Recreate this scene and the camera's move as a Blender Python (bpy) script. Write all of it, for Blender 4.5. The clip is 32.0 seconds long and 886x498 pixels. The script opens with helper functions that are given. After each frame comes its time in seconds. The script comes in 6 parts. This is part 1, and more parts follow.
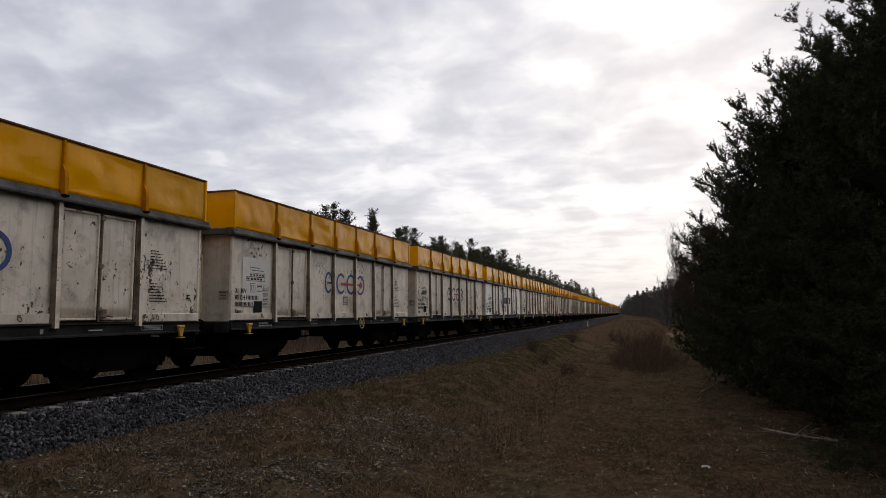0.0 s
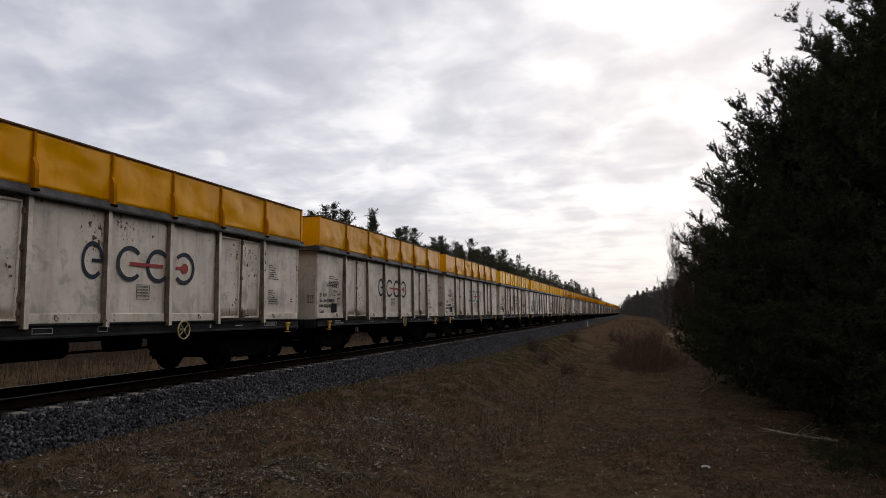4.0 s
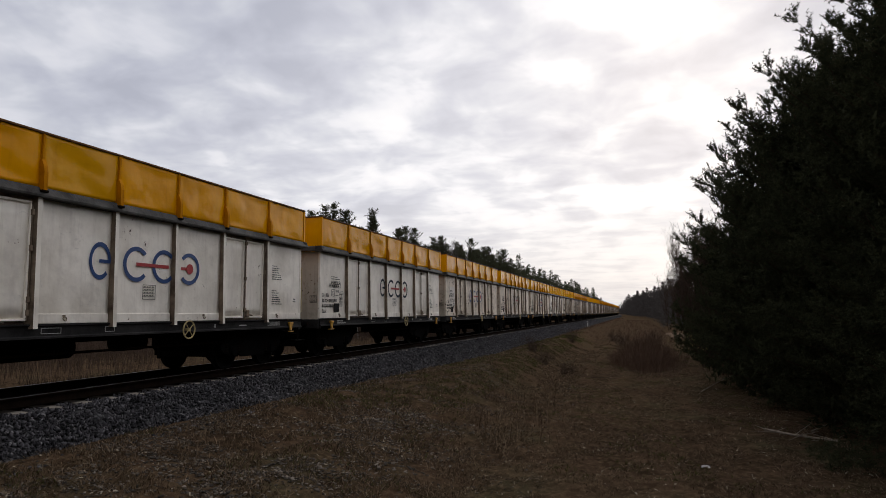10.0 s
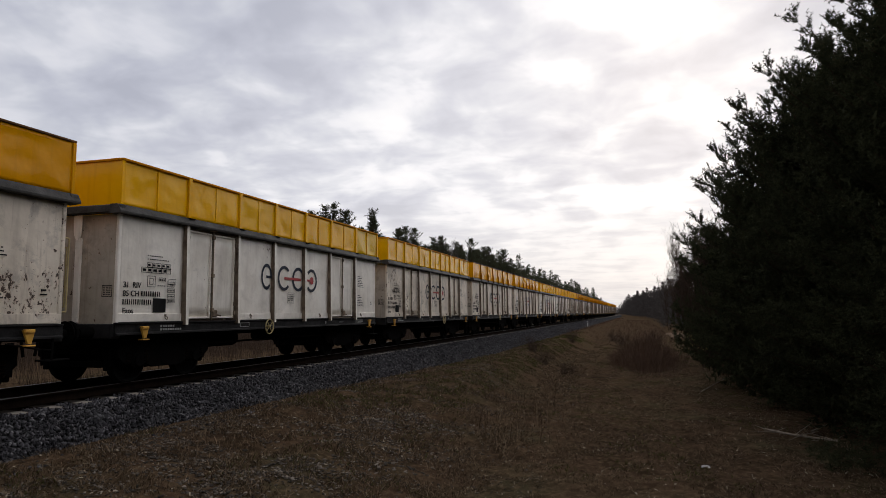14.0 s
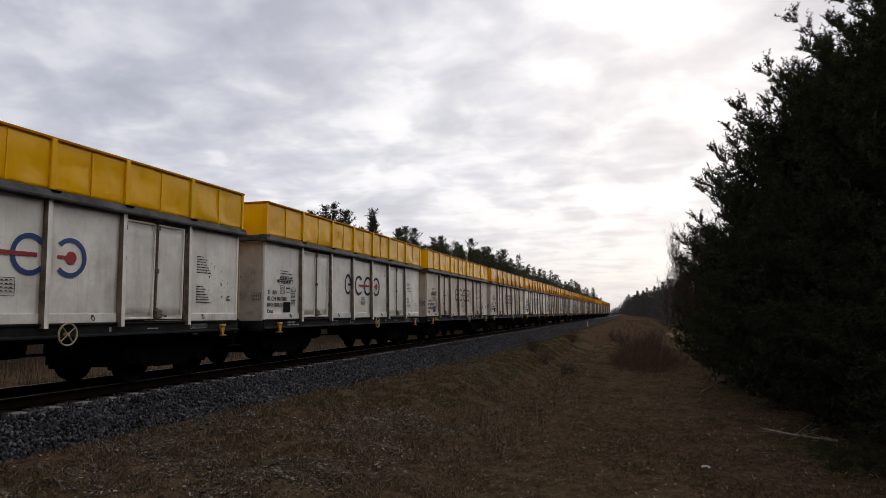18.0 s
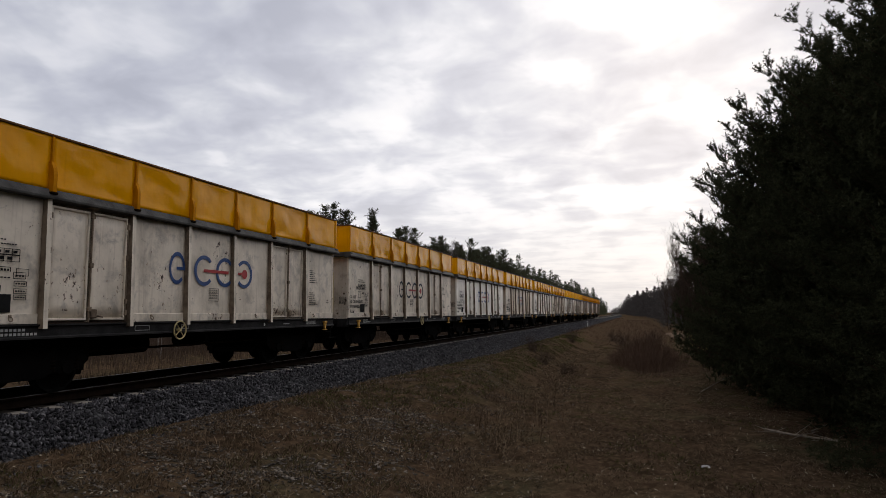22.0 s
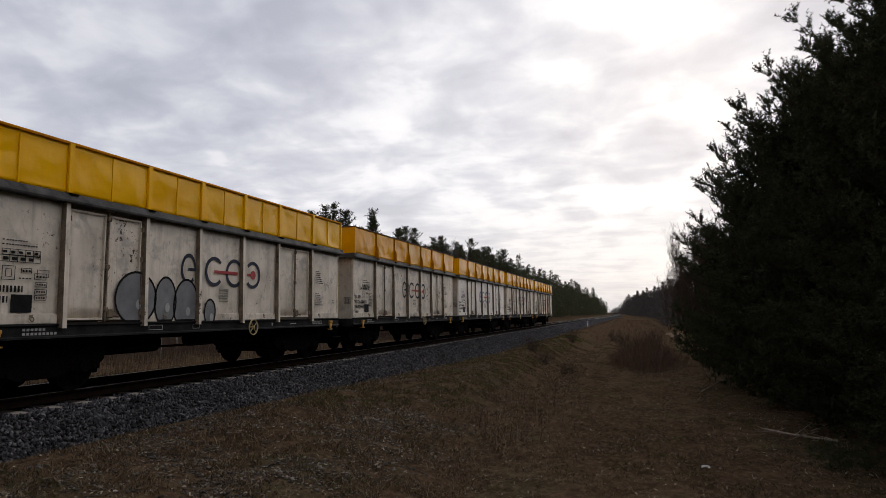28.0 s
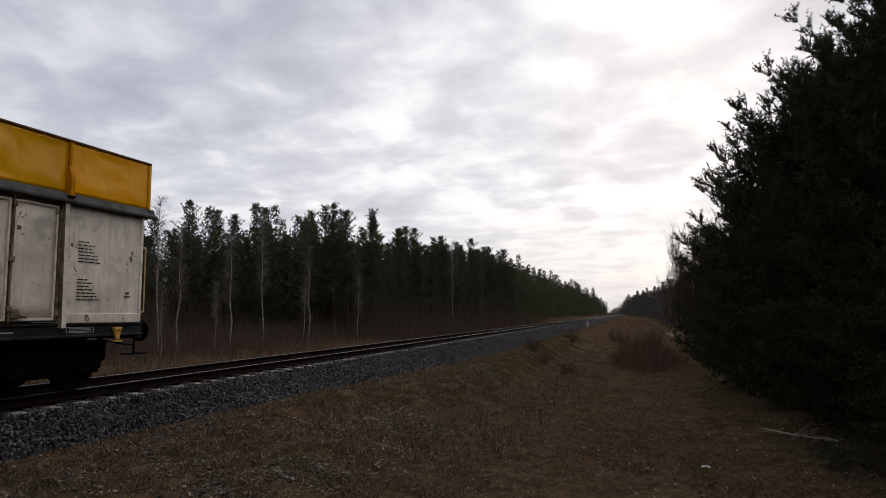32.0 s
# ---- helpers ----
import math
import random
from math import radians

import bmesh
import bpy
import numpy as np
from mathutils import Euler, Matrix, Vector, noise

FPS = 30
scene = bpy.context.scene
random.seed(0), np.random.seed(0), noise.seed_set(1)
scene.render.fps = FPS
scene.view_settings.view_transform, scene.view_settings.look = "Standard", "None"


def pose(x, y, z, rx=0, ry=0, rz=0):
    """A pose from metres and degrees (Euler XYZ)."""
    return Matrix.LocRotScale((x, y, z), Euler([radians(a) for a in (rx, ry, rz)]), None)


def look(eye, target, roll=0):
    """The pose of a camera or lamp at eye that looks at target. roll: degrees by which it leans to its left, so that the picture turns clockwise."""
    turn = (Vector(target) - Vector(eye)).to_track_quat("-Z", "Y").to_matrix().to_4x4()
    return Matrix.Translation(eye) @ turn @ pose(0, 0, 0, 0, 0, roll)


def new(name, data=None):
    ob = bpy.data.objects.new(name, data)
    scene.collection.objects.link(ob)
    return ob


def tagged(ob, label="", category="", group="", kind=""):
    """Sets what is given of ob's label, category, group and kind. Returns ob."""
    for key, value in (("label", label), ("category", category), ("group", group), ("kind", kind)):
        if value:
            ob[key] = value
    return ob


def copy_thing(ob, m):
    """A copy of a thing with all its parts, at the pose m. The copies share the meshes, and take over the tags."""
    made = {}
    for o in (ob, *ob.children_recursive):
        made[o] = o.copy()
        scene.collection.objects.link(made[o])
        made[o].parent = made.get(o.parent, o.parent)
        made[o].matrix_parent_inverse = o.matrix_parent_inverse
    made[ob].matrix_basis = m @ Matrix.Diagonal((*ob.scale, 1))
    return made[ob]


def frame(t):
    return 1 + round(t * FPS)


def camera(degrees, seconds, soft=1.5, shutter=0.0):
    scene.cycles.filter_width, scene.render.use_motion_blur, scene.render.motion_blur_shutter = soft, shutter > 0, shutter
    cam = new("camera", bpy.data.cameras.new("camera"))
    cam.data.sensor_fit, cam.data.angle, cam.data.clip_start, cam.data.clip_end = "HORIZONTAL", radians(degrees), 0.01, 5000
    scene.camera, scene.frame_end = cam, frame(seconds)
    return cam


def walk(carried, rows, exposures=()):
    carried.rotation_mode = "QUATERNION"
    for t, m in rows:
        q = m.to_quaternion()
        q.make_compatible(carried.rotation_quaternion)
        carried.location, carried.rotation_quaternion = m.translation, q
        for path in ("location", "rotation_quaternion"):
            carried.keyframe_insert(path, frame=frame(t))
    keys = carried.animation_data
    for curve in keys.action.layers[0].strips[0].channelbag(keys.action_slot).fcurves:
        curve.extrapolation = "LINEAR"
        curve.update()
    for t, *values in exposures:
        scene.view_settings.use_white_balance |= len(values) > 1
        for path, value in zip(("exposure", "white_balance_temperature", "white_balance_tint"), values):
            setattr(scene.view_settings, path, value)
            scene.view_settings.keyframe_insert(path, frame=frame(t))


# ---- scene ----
# x to the right of the camera, y along the railway line, z up from the rail heads (metres)
cam = camera(68.63, 32.0, soft=0.55, shutter=0.0)
EYE = (0.0, 0.0, 1.406)
YAW, PITCH, ROLL = 16.644, 5.611, -0.25
AIM = (-math.sin(radians(YAW)) * math.cos(radians(PITCH)), math.cos(radians(YAW)) * math.cos(radians(PITCH)), 1.406 + math.sin(radians(PITCH)))
STILL = look(EYE, AIM, ROLL)
walk(cam, [(0.0, STILL), (32.0, STILL)])

# ---- light: a bright overcast evening sky, the sun behind cloud far along the line ----
SUN_AZ, SUN_EL = radians(5.0), radians(23.0)
SUN_DIR = Vector((math.sin(SUN_AZ) * math.cos(SUN_EL), math.cos(SUN_AZ) * math.cos(SUN_EL), math.sin(SUN_EL)))
SKY_STRENGTH = 1.075


class Nodes:
    """Short hand for building node trees."""

    def __init__(self, tree):
        self.t = tree
        tree.nodes.clear()

    def add(self, kind, ins=None, **props):
        n = self.t.nodes.new(kind)
        for k, v in props.items():
            setattr(n, k, v)
        for k, v in (ins or {}).items():
            if isinstance(v, bpy.types.NodeSocket):
                self.t.links.new(v, n.inputs[k])
            else:
                n.inputs[k].default_value = v
        return n

    def math(self, op, a, b=0.0, clamp=False):
        return self.add("ShaderNodeMath", {0: a, 1: b}, operation=op, use_clamp=clamp).outputs[0]

    def noise(self, vec, scale, detail=4.0, rough=0.55, dist=0.0):
        return self.add("ShaderNodeTexNoise", {"Vector": vec, "Scale": scale, "Detail": detail, "Roughness": rough, "Distortion": dist}).outputs["Fac"]

    def ramp(self, fac, stops):
        n = self.add("ShaderNodeValToRGB", {"Fac": fac})
        e = n.color_ramp.elements
        while len(e) < len(stops):
            e.new(0.5)
        for el, (p, c) in zip(e, stops):
            el.position = p
            el.color = (*c, 1) if len(c) == 3 else c
        return n.outputs["Color"]

    def mix(self, fac, a, b, mode="MIX"):
        n = self.add("ShaderNodeMix", {"Factor": fac}, data_type="RGBA", blend_type=mode)
        for i, v in ((6, a), (7, b)):
            if isinstance(v, bpy.types.NodeSocket):
                self.t.links.new(v, n.inputs[i])
            else:
                n.inputs[i].default_value = (*v, 1)
        return n.outputs[2]


def build_world():
    w = bpy.data.worlds.new("overcast")
    scene.world = w
    w.use_nodes = True
    g = Nodes(w.node_tree)
    d = g.add("ShaderNodeTexCoord").outputs["Generated"]
    xyz = g.add("ShaderNodeSeparateXYZ", {0: d})
    z = g.math("MAXIMUM", xyz.outputs[2], 0.0)
    zz = g.math("ADD", z, 0.32)
    lowz = g.math("ADD", z, 0.07)
    px = g.math("DIVIDE", xyz.outputs[0], zz)
    py = g.math("DIVIDE", xyz.outputs[1], zz)
    flat = g.add("ShaderNodeCombineXYZ", {0: px, 1: py, 2: 3.7}).outputs[0]
    far_flat = g.add("ShaderNodeCombineXYZ", {0: g.math("DIVIDE", xyz.outputs[0], lowz), 1: g.math("DIVIDE", xyz.outputs[1], lowz), 2: 1.3}).outputs[0]
    big = g.noise(flat, 1.5, 2.0, 0.5, 0.2)
    mid = g.noise(flat, 6.0, 4.0, 0.50, 0.3)
    wisp = g.noise(g.add("ShaderNodeMapping", {"Vector": far_flat, "Scale": (1.0, 1.2, 1.0), "Rotation": (0, 0, 0.35)}).outputs[0], 3.1, 3.0, 0.48, 0.4)
    fac = g.math("ADD", g.math("ADD", g.math("MULTIPLY", big, 0.36), g.math("MULTIPLY", mid, 0.40)), g.math("MULTIPLY", wisp, 0.24))
    # the glow of the sun through the cloud; away from it the evening sky is duller
    dot = g.add("ShaderNodeVectorMath", {0: d, 1: SUN_DIR}, operation="DOT_PRODUCT").outputs["Value"]
    glow = g.math("POWER", g.math("MAXIMUM", dot, 0.0), 8.0)
    fac = g.math("ADD", fac, g.math("MULTIPLY", glow, 0.014))
    cloud = g.ramp(fac, [(0.40, (0.55, 0.565, 0.64)), (0.47, (0.64, 0.655, 0.73)), (0.52, (0.735, 0.75, 0.805)), (0.56, (0.85, 0.855, 0.90)), (0.60, (0.905, 0.905, 0.935)), (0.67, (0.97, 0.97, 0.985))])
    dull = g.ramp(g.math("ADD", g.math("MULTIPLY", dot, 0.5), 0.5), [(0.12, (0.42, 0.42, 0.44)), (0.46, (0.98, 0.97, 0.97)), (0.92, (1, 1, 1))])
    cloud = g.mix(1.0, cloud, dull, "MULTIPLY")
    west = g.math("ADD", g.math("MULTIPLY", xyz.outputs[0], -1.0), g.math("MULTIPLY", z, 0.9))
    cloud = g.mix(1.0, cloud, g.ramp(west, [(0.35, (1, 1, 1)), (0.60, (1.0, 1.0, 1.0)), (0.92, (0.76, 0.78, 0.82))]), "MULTIPLY")
    # an overcast sky is brightest overhead
    over = g.ramp(z, [(0.48, (0.5, 0.5, 0.5)), (1.0, (0.80, 0.80, 0.80))])
    cloud = g.mix(1.0, cloud, g.mix(1.0, over, (2.0, 2.0, 2.0), "MULTIPLY"), "MULTIPLY")
    low = g.ramp(z, [(0.0, (1, 1, 1)), (0.06, (0.6, 0.6, 0.6)), (0.17, (0, 0, 0))])
    warm = g.mix(glow, (0.56, 0.56, 0.60), (0.84, 0.815, 0.80))
    col = g.mix(g.math("MULTIPLY", low, 0.8), cloud, warm)
    sky = g.add("ShaderNodeTexSky", sky_type="NISHITA", sun_disc=False, sun_elevation=SUN_EL, sun_rotation=SUN_AZ, dust_density=3.0).outputs[0]
    thin = g.mix(1.0, sky, (0.08, 0.08, 0.08), "MULTIPLY")
    col = g.mix(0.95, thin, col)
    col = g.mix(1.0, col, (1.018, 1.0, 0.985), "MULTIPLY")
    bg = g.add("ShaderNodeBackground", {"Color": col, "Strength": SKY_STRENGTH})
    g.add("ShaderNodeOutputWorld", {0: bg.outputs[0]})


build_world()
sun = new("sun", bpy.data.lights.new("sun", "SUN"))
sun.data.energy, sun.data.angle, sun.data.color = 0.5, radians(14), (1.0, 0.95, 0.89)
sun.matrix_world = look((0, 0, 60), Vector((0, 0, 60)) - SUN_DIR)


# ---- materials ----
def material(name, build, rough=0.6, metal=0.0, spec=0.5, thin=0.0):
    """build(g) returns colour, and optionally roughness and height sockets."""
    m = bpy.data.materials.new(name)
    m.use_nodes = True
    g = Nodes(m.node_tree)
    out = build(g)
    col, rgh, hgt, dist = (list(out) + [None] * 4)[:4] if isinstance(out, (tuple, list)) and not isinstance(out[0], float) else (out, None, None, None)
    b = g.add("ShaderNodeBsdfPrincipled", {"Metallic": metal, "Specular IOR Level": spec})
    for key, v, fallback in (("Base Color", col, None), ("Roughness", rgh, rough)):
        if isinstance(v, bpy.types.NodeSocket):
            g.t.links.new(v, b.inputs[key])
        elif v is not None:
            b.inputs[key].default_value = (*v, 1)
        else:
            b.inputs[key].default_value = fallback
    if hgt is not None:
        bump = g.add("ShaderNodeBump", {"Height": hgt, "Distance": dist or 0.01, "Strength": 0.8})
        g.t.links.new(bump.outputs[0], b.inputs["Normal"])
    out_socket = b.outputs[0]
    if thin:
        tr = g.add("ShaderNodeBsdfTranslucent")
        g.t.links.new(col, tr.inputs["Color"])
        mx = g.add("ShaderNodeMixShader", {0: thin, 1: out_socket, 2: tr.outputs[0]})
        out_socket = mx.outputs[0]
    g.add("ShaderNodeOutputMaterial", {0: out_socket})
    return m


def coords(g, random_shift=True):
    p = g.add("ShaderNodeTexCoord").outputs["Object"]
    if not random_shift:
        return p
    r = g.add("ShaderNodeObjectInfo").outputs["Random"]
    sh = g.add("ShaderNodeCombineXYZ", {0: g.math("MULTIPLY", r, 37.0), 1: g.math("MULTIPLY", r, 71.0), 2: g.math("MULTIPLY", r, 13.0)}).outputs[0]
    return g.add("ShaderNodeVectorMath", {0: p, 1: sh}, operation="ADD").outputs[0]


def white_paint(wear, tint=1.0):
    def build(g):
        p = coords(g)
        worn = min(wear, 1.0)
        rnd = g.add("ShaderNodeObjectInfo").outputs["Random"]
        low = (0.70 - 0.20 * worn, 0.65 - 0.215 * worn, 0.56 - 0.215 * worn)
        high = (0.96 - 0.17 * worn, 0.915 - 0.215 * worn, 0.83 - 0.25 * worn)
        tone = g.ramp(g.noise(p, 1.1, 6, 0.6), [(0.30, low), (0.60, high)])
        tone = g.mix(g.math("MULTIPLY", rnd, 0.40), tone, (0.84 - 0.12 * worn, 0.79 - 0.15 * worn, 0.70 - 0.175 * worn))
        # run-down streaks, stretched along the height
        st = g.add("ShaderNodeMapping", {"Vector": p, "Scale": (3.2, 3.2, 0.45)}).outputs[0]
        streak = g.ramp(g.noise(st, 1.0, 4, 0.6), [(0.52, (0, 0, 0)), (0.78, (1, 1, 1))])
        tone = g.mix(g.math("MULTIPLY", streak, 0.28 + 0.20 * worn), tone, (0.27, 0.22, 0.165))
        thin_st = g.add("ShaderNodeMapping", {"Vector": p, "Scale": (15.0, 15.0, 0.7)}).outputs[0]
        run = g.ramp(g.noise(thin_st, 1.0, 3, 0.6), [(0.56, (0, 0, 0)), (0.70, (1, 1, 1))])
        tone = g.mix(g.math("MULTIPLY", run, 0.10 + 0.16 * worn), tone, (0.20, 0.125, 0.075))
        # scuffs and smudges of soot
        soot = g.ramp(g.noise(p, 2.4, 6, 0.66, 0.4), [(0.52, (0, 0, 0)), (0.66, (1, 1, 1))])
        tone = g.mix(g.math("MULTIPLY", soot, 0.10 + 0.42 * worn), tone, (0.24, 0.215, 0.19))
        scuff = g.ramp(g.noise(g.add("ShaderNodeMapping", {"Vector": p, "Scale": (4.0, 4.0, 7.0)}).outputs[0], 1.0, 6, 0.7, 0.8), [(0.62, (0, 0, 0)), (0.70, (1, 1, 1))])
        tone = g.mix(g.math("MULTIPLY", scuff, 0.18 + 0.22 * worn), tone, (0.17, 0.155, 0.14))
        # a tint below one darkens the whole coat evenly
        tone = g.mix(1.0 - tint, tone, (0.19, 0.165, 0.135))
        # rust where the paint has chipped away, with a brown halo round each chip
        cp = g.add("ShaderNodeMapping", {"Vector": p, "Scale": (10.0, 10.0, 8.0), "Rotation": (0.6, 0.0, 0.0)}).outputs[0]
        where = g.math("MULTIPLY", g.math("SUBTRACT", g.noise(p, 0.8, 2), 0.5), 0.55)
        chip = g.math("ADD", g.noise(cp, 1.0, 7, 0.60, 0.25), where)
        speck = g.math("ADD", g.noise(p, 19.0, 4, 0.6, 0.3), where)
        edge = 0.770 - 0.078 * wear
        halo = g.ramp(chip, [(edge - 0.045, (0, 0, 0)), (edge, (1, 1, 1))])
        tone = g.mix(g.math("MULTIPLY", halo, 0.45), tone, (0.26, 0.145, 0.08))
        mask = g.math("MAXIMUM", g.ramp(chip, [(edge, (0, 0, 0)), (edge + 0.015, (1, 1, 1))]), g.ramp(speck, [(edge + 0.045, (0, 0, 0)), (edge + 0.06, (1, 1, 1))]))
        col = g.mix(mask, tone, (0.060, 0.038, 0.027))
        rgh = g.math("ADD", g.math("MULTIPLY", g.noise(p, 3.0, 3), 0.25), 0.26 + 0.10 * worn)
        return col, rgh, g.noise(p, 2.1, 3), 0.03

    return build


def yellow_paint(base, dark):
    def build(g):
        p = coords(g)
        tone = g.ramp(g.noise(p, 0.9, 5, 0.6), [(0.3, dark), (0.65, base)])
        rnd = g.add("ShaderNodeObjectInfo").outputs["Random"]
        tone = g.mix(g.ramp(rnd, [(0.86, (0, 0, 0)), (0.97, (0.6, 0.6, 0.6))]), tone, (dark[0] * 0.8, dark[1] * 1.05, dark[2] + 0.006))
        st = g.add("ShaderNodeMapping", {"Vector": p, "Scale": (8.0, 8.0, 0.6)}).outputs[0]
        streak = g.ramp(g.noise(st, 1.0, 4, 0.6), [(0.55, (0, 0, 0)), (0.85, (1, 1, 1))])
        col = g.mix(g.math("MULTIPLY", streak, 0.35), tone, (dark[0] * 0.6, dark[1] * 0.5, dark[2]))
        rgh = g.math("ADD", g.math("MULTIPLY", g.noise(p, 2.0, 3), 0.20), 0.10)
        return col, rgh, g.noise(p, 2.3, 2, 0.5), 0.02

    return build


def mottled(a, b, scale, bump=0.0, rough=None, detail=6):
    def build(g):
        p = coords(g)
        n = g.noise(p, scale, detail, 0.65)
        col = g.ramp(n, [(0.3, a), (0.7, b)])
        fine = g.noise(p, scale * 9, 3, 0.6)
        return (col, None, fine, bump) if bump else (col,)

    return build


M = {}
for nm, wear in (("clean", 0.10), ("worn", 1.0), ("chipped", 1.45)):
    M["white_" + nm] = material("white_paint_" + nm, white_paint(wear), spec=0.42)
# end walls: real grime, plus shade of the end faces painted in by tint
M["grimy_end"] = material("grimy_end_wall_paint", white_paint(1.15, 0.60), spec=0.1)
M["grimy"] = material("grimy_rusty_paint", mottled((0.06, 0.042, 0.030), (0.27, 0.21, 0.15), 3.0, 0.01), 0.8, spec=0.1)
M["yellow"] = material("amber_paint", yellow_paint((0.75, 0.330, 0.0004), (0.60, 0.252, 0.0004)), spec=0.17)
# amber darkened for the shaded gusset flanks; also the duller ribbed top rails
M["dull_shaded_yellow"] = material("dull_amber_paint", mottled((0.36, 0.135, 0.001), (0.52, 0.20, 0.001), 3.0, 0.01), 0.7, spec=0.03)
M["bright_yellow"] = material("bright_yellow_paint", yellow_paint((0.88, 0.45, 0.0006), (0.77, 0.38, 0.0006)), spec=0.24)
M["band"] = material("grey_steel", mottled((0.022, 0.021, 0.020), (0.095, 0.092, 0.088), 2.2, 0.012), 0.75, spec=0.12)
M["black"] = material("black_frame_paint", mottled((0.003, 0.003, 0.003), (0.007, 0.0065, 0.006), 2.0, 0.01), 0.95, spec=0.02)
M["sole"] = material("worn_dark_frame_paint", mottled((0.005, 0.005, 0.005), (0.026, 0.025, 0.025), 2.6, 0.01), 0.75, spec=0.12)
# rust brown, darkened further to hold the shade under the train
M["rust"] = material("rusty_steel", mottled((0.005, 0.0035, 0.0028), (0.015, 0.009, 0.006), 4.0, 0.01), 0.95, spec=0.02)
M["edge"] = material("dark_rusty_edge", mottled((0.05, 0.026, 0.012), (0.15, 0.075, 0.028), 5.0), 0.8, spec=0.1)
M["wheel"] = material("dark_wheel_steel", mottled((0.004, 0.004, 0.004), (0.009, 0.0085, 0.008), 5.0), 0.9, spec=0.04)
M["rail_head"] = material("worn_rail_head", mottled((0.07, 0.065, 0.062), (0.17, 0.165, 0.16), 3.0), 0.5, 1.0)
M["navy"] = material("navy_marking_paint", mottled((0.020, 0.024, 0.036), (0.052, 0.058, 0.074), 4.0), 0.7, spec=0.15)
M["fresh_white"] = material("fresh_white_paint", mottled((0.60, 0.565, 0.51), (0.78, 0.735, 0.67), 2.2), 0.5, spec=0.3)
M["faded_blue"] = material("faded_blue_marking_paint", mottled((0.012, 0.042, 0.145), (0.028, 0.070, 0.20), 3.0), 0.55)
M["red"] = material("red_marking_paint", mottled((0.28, 0.020, 0.022), (0.38, 0.035, 0.035), 3.0), 0.55)
M["ink"] = material("black_marking_paint", mottled((0.006, 0.006, 0.006), (0.016, 0.016, 0.016), 4.0), 0.8, spec=0.1)
M["blue"] = material("blue_patch_paint", mottled((0.015, 0.035, 0.12), (0.03, 0.06, 0.17), 4.0), 0.6)
M["pale_ink"] = material("pale_stencil_paint", mottled((0.28, 0.28, 0.27), (0.40, 0.40, 0.38), 4.0), 0.6)
M["step"] = material("orange_step_paint", mottled((0.46, 0.22, 0.025), (0.66, 0.36, 0.045), 6.0), 0.6)
M["handwheel"] = material("faded_yellow_ring", mottled((0.30, 0.23, 0.09), (0.48, 0.39, 0.19), 6.0), 0.6)
M["spray_grey"] = material("grey_spray_paint", mottled((0.13, 0.13, 0.135), (0.22, 0.22, 0.22), 3.0), 0.6)


def sleeper_colour(g):
    p = g.add("ShaderNodeTexCoord").outputs["Object"]
    x = g.math("ABSOLUTE", g.add("ShaderNodeSeparateXYZ", {0: p}).outputs[0])
    n = g.noise(coords(g), 6.0, 6, 0.65)
    pale = g.ramp(n, [(0.3, (0.15, 0.13, 0.11)), (0.7, (0.30, 0.265, 0.225))])
    # oil and brake dust round the rails
    oil = g.ramp(g.math("MULTIPLY", g.math("ADD", x, g.math("MULTIPLY", n, 0.10)), 0.5), [(0.555, (1, 1, 1)), (0.60, (0, 0, 0))])
    return g.mix(oil, pale, (0.016, 0.012, 0.009)), None, n, 0.01


M["concrete"] = material("sleeper_concrete", sleeper_colour, 0.95, spec=0.1)


def stone_colour(g):
    r = g.add("ShaderNodeNewGeometry").outputs["Random Per Island"]
    col = g.ramp(r, [(0.0, (0.012, 0.0115, 0.0125)), (0.5, (0.042, 0.040, 0.044)), (0.86, (0.090, 0.086, 0.093)), (1.0, (0.16, 0.154, 0.160))])
    return (col,)


def ground_colour(g):
    p = coords(g, False)
    big = g.noise(p, 0.35, 5, 0.6)
    col = g.ramp(big, [(0.32, (0.034, 0.0218, 0.0145)), (0.5, (0.064, 0.040, 0.0245)), (0.66, (0.052, 0.044, 0.024))])
    mid = g.ramp(g.noise(p, 1.6, 5, 0.65), [(0.38, (1, 1, 1)), (0.58, (0, 0, 0))])
    col = g.mix(g.math("MULTIPLY", mid, 0.65), col, (0.020, 0.014, 0.008))
    fine = g.noise(p, 7.0, 6, 0.7)
    col = g.mix(g.ramp(fine, [(0.45, (0, 0, 0)), (0.75, (1, 1, 1))]), col, (0.125, 0.086, 0.050))
    return col, None, g.noise(p, 16.0, 6, 0.7), 0.06


def bed_colour(g):
    p = coords(g, False)
    v = g.add("ShaderNodeTexVoronoi", {"Vector": p, "Scale": 15.0})
    col = g.ramp(v.outputs["Color"], [(0.1, (0.013, 0.0128, 0.013)), (0.6, (0.040, 0.0395, 0.041)), (0.95, (0.10, 0.099, 0.099))])
    return col, None, g.math("SUBTRACT", 1.0, v.outputs["Distance"]), 0.05


def blade_colour(a, b, c):
    def build(g):
        r = g.add("ShaderNodeNewGeometry").outputs["Random Per Island"]
        return (g.ramp(r, [(0.0, a), (0.55, b), (1.0, c)]),)

    return build


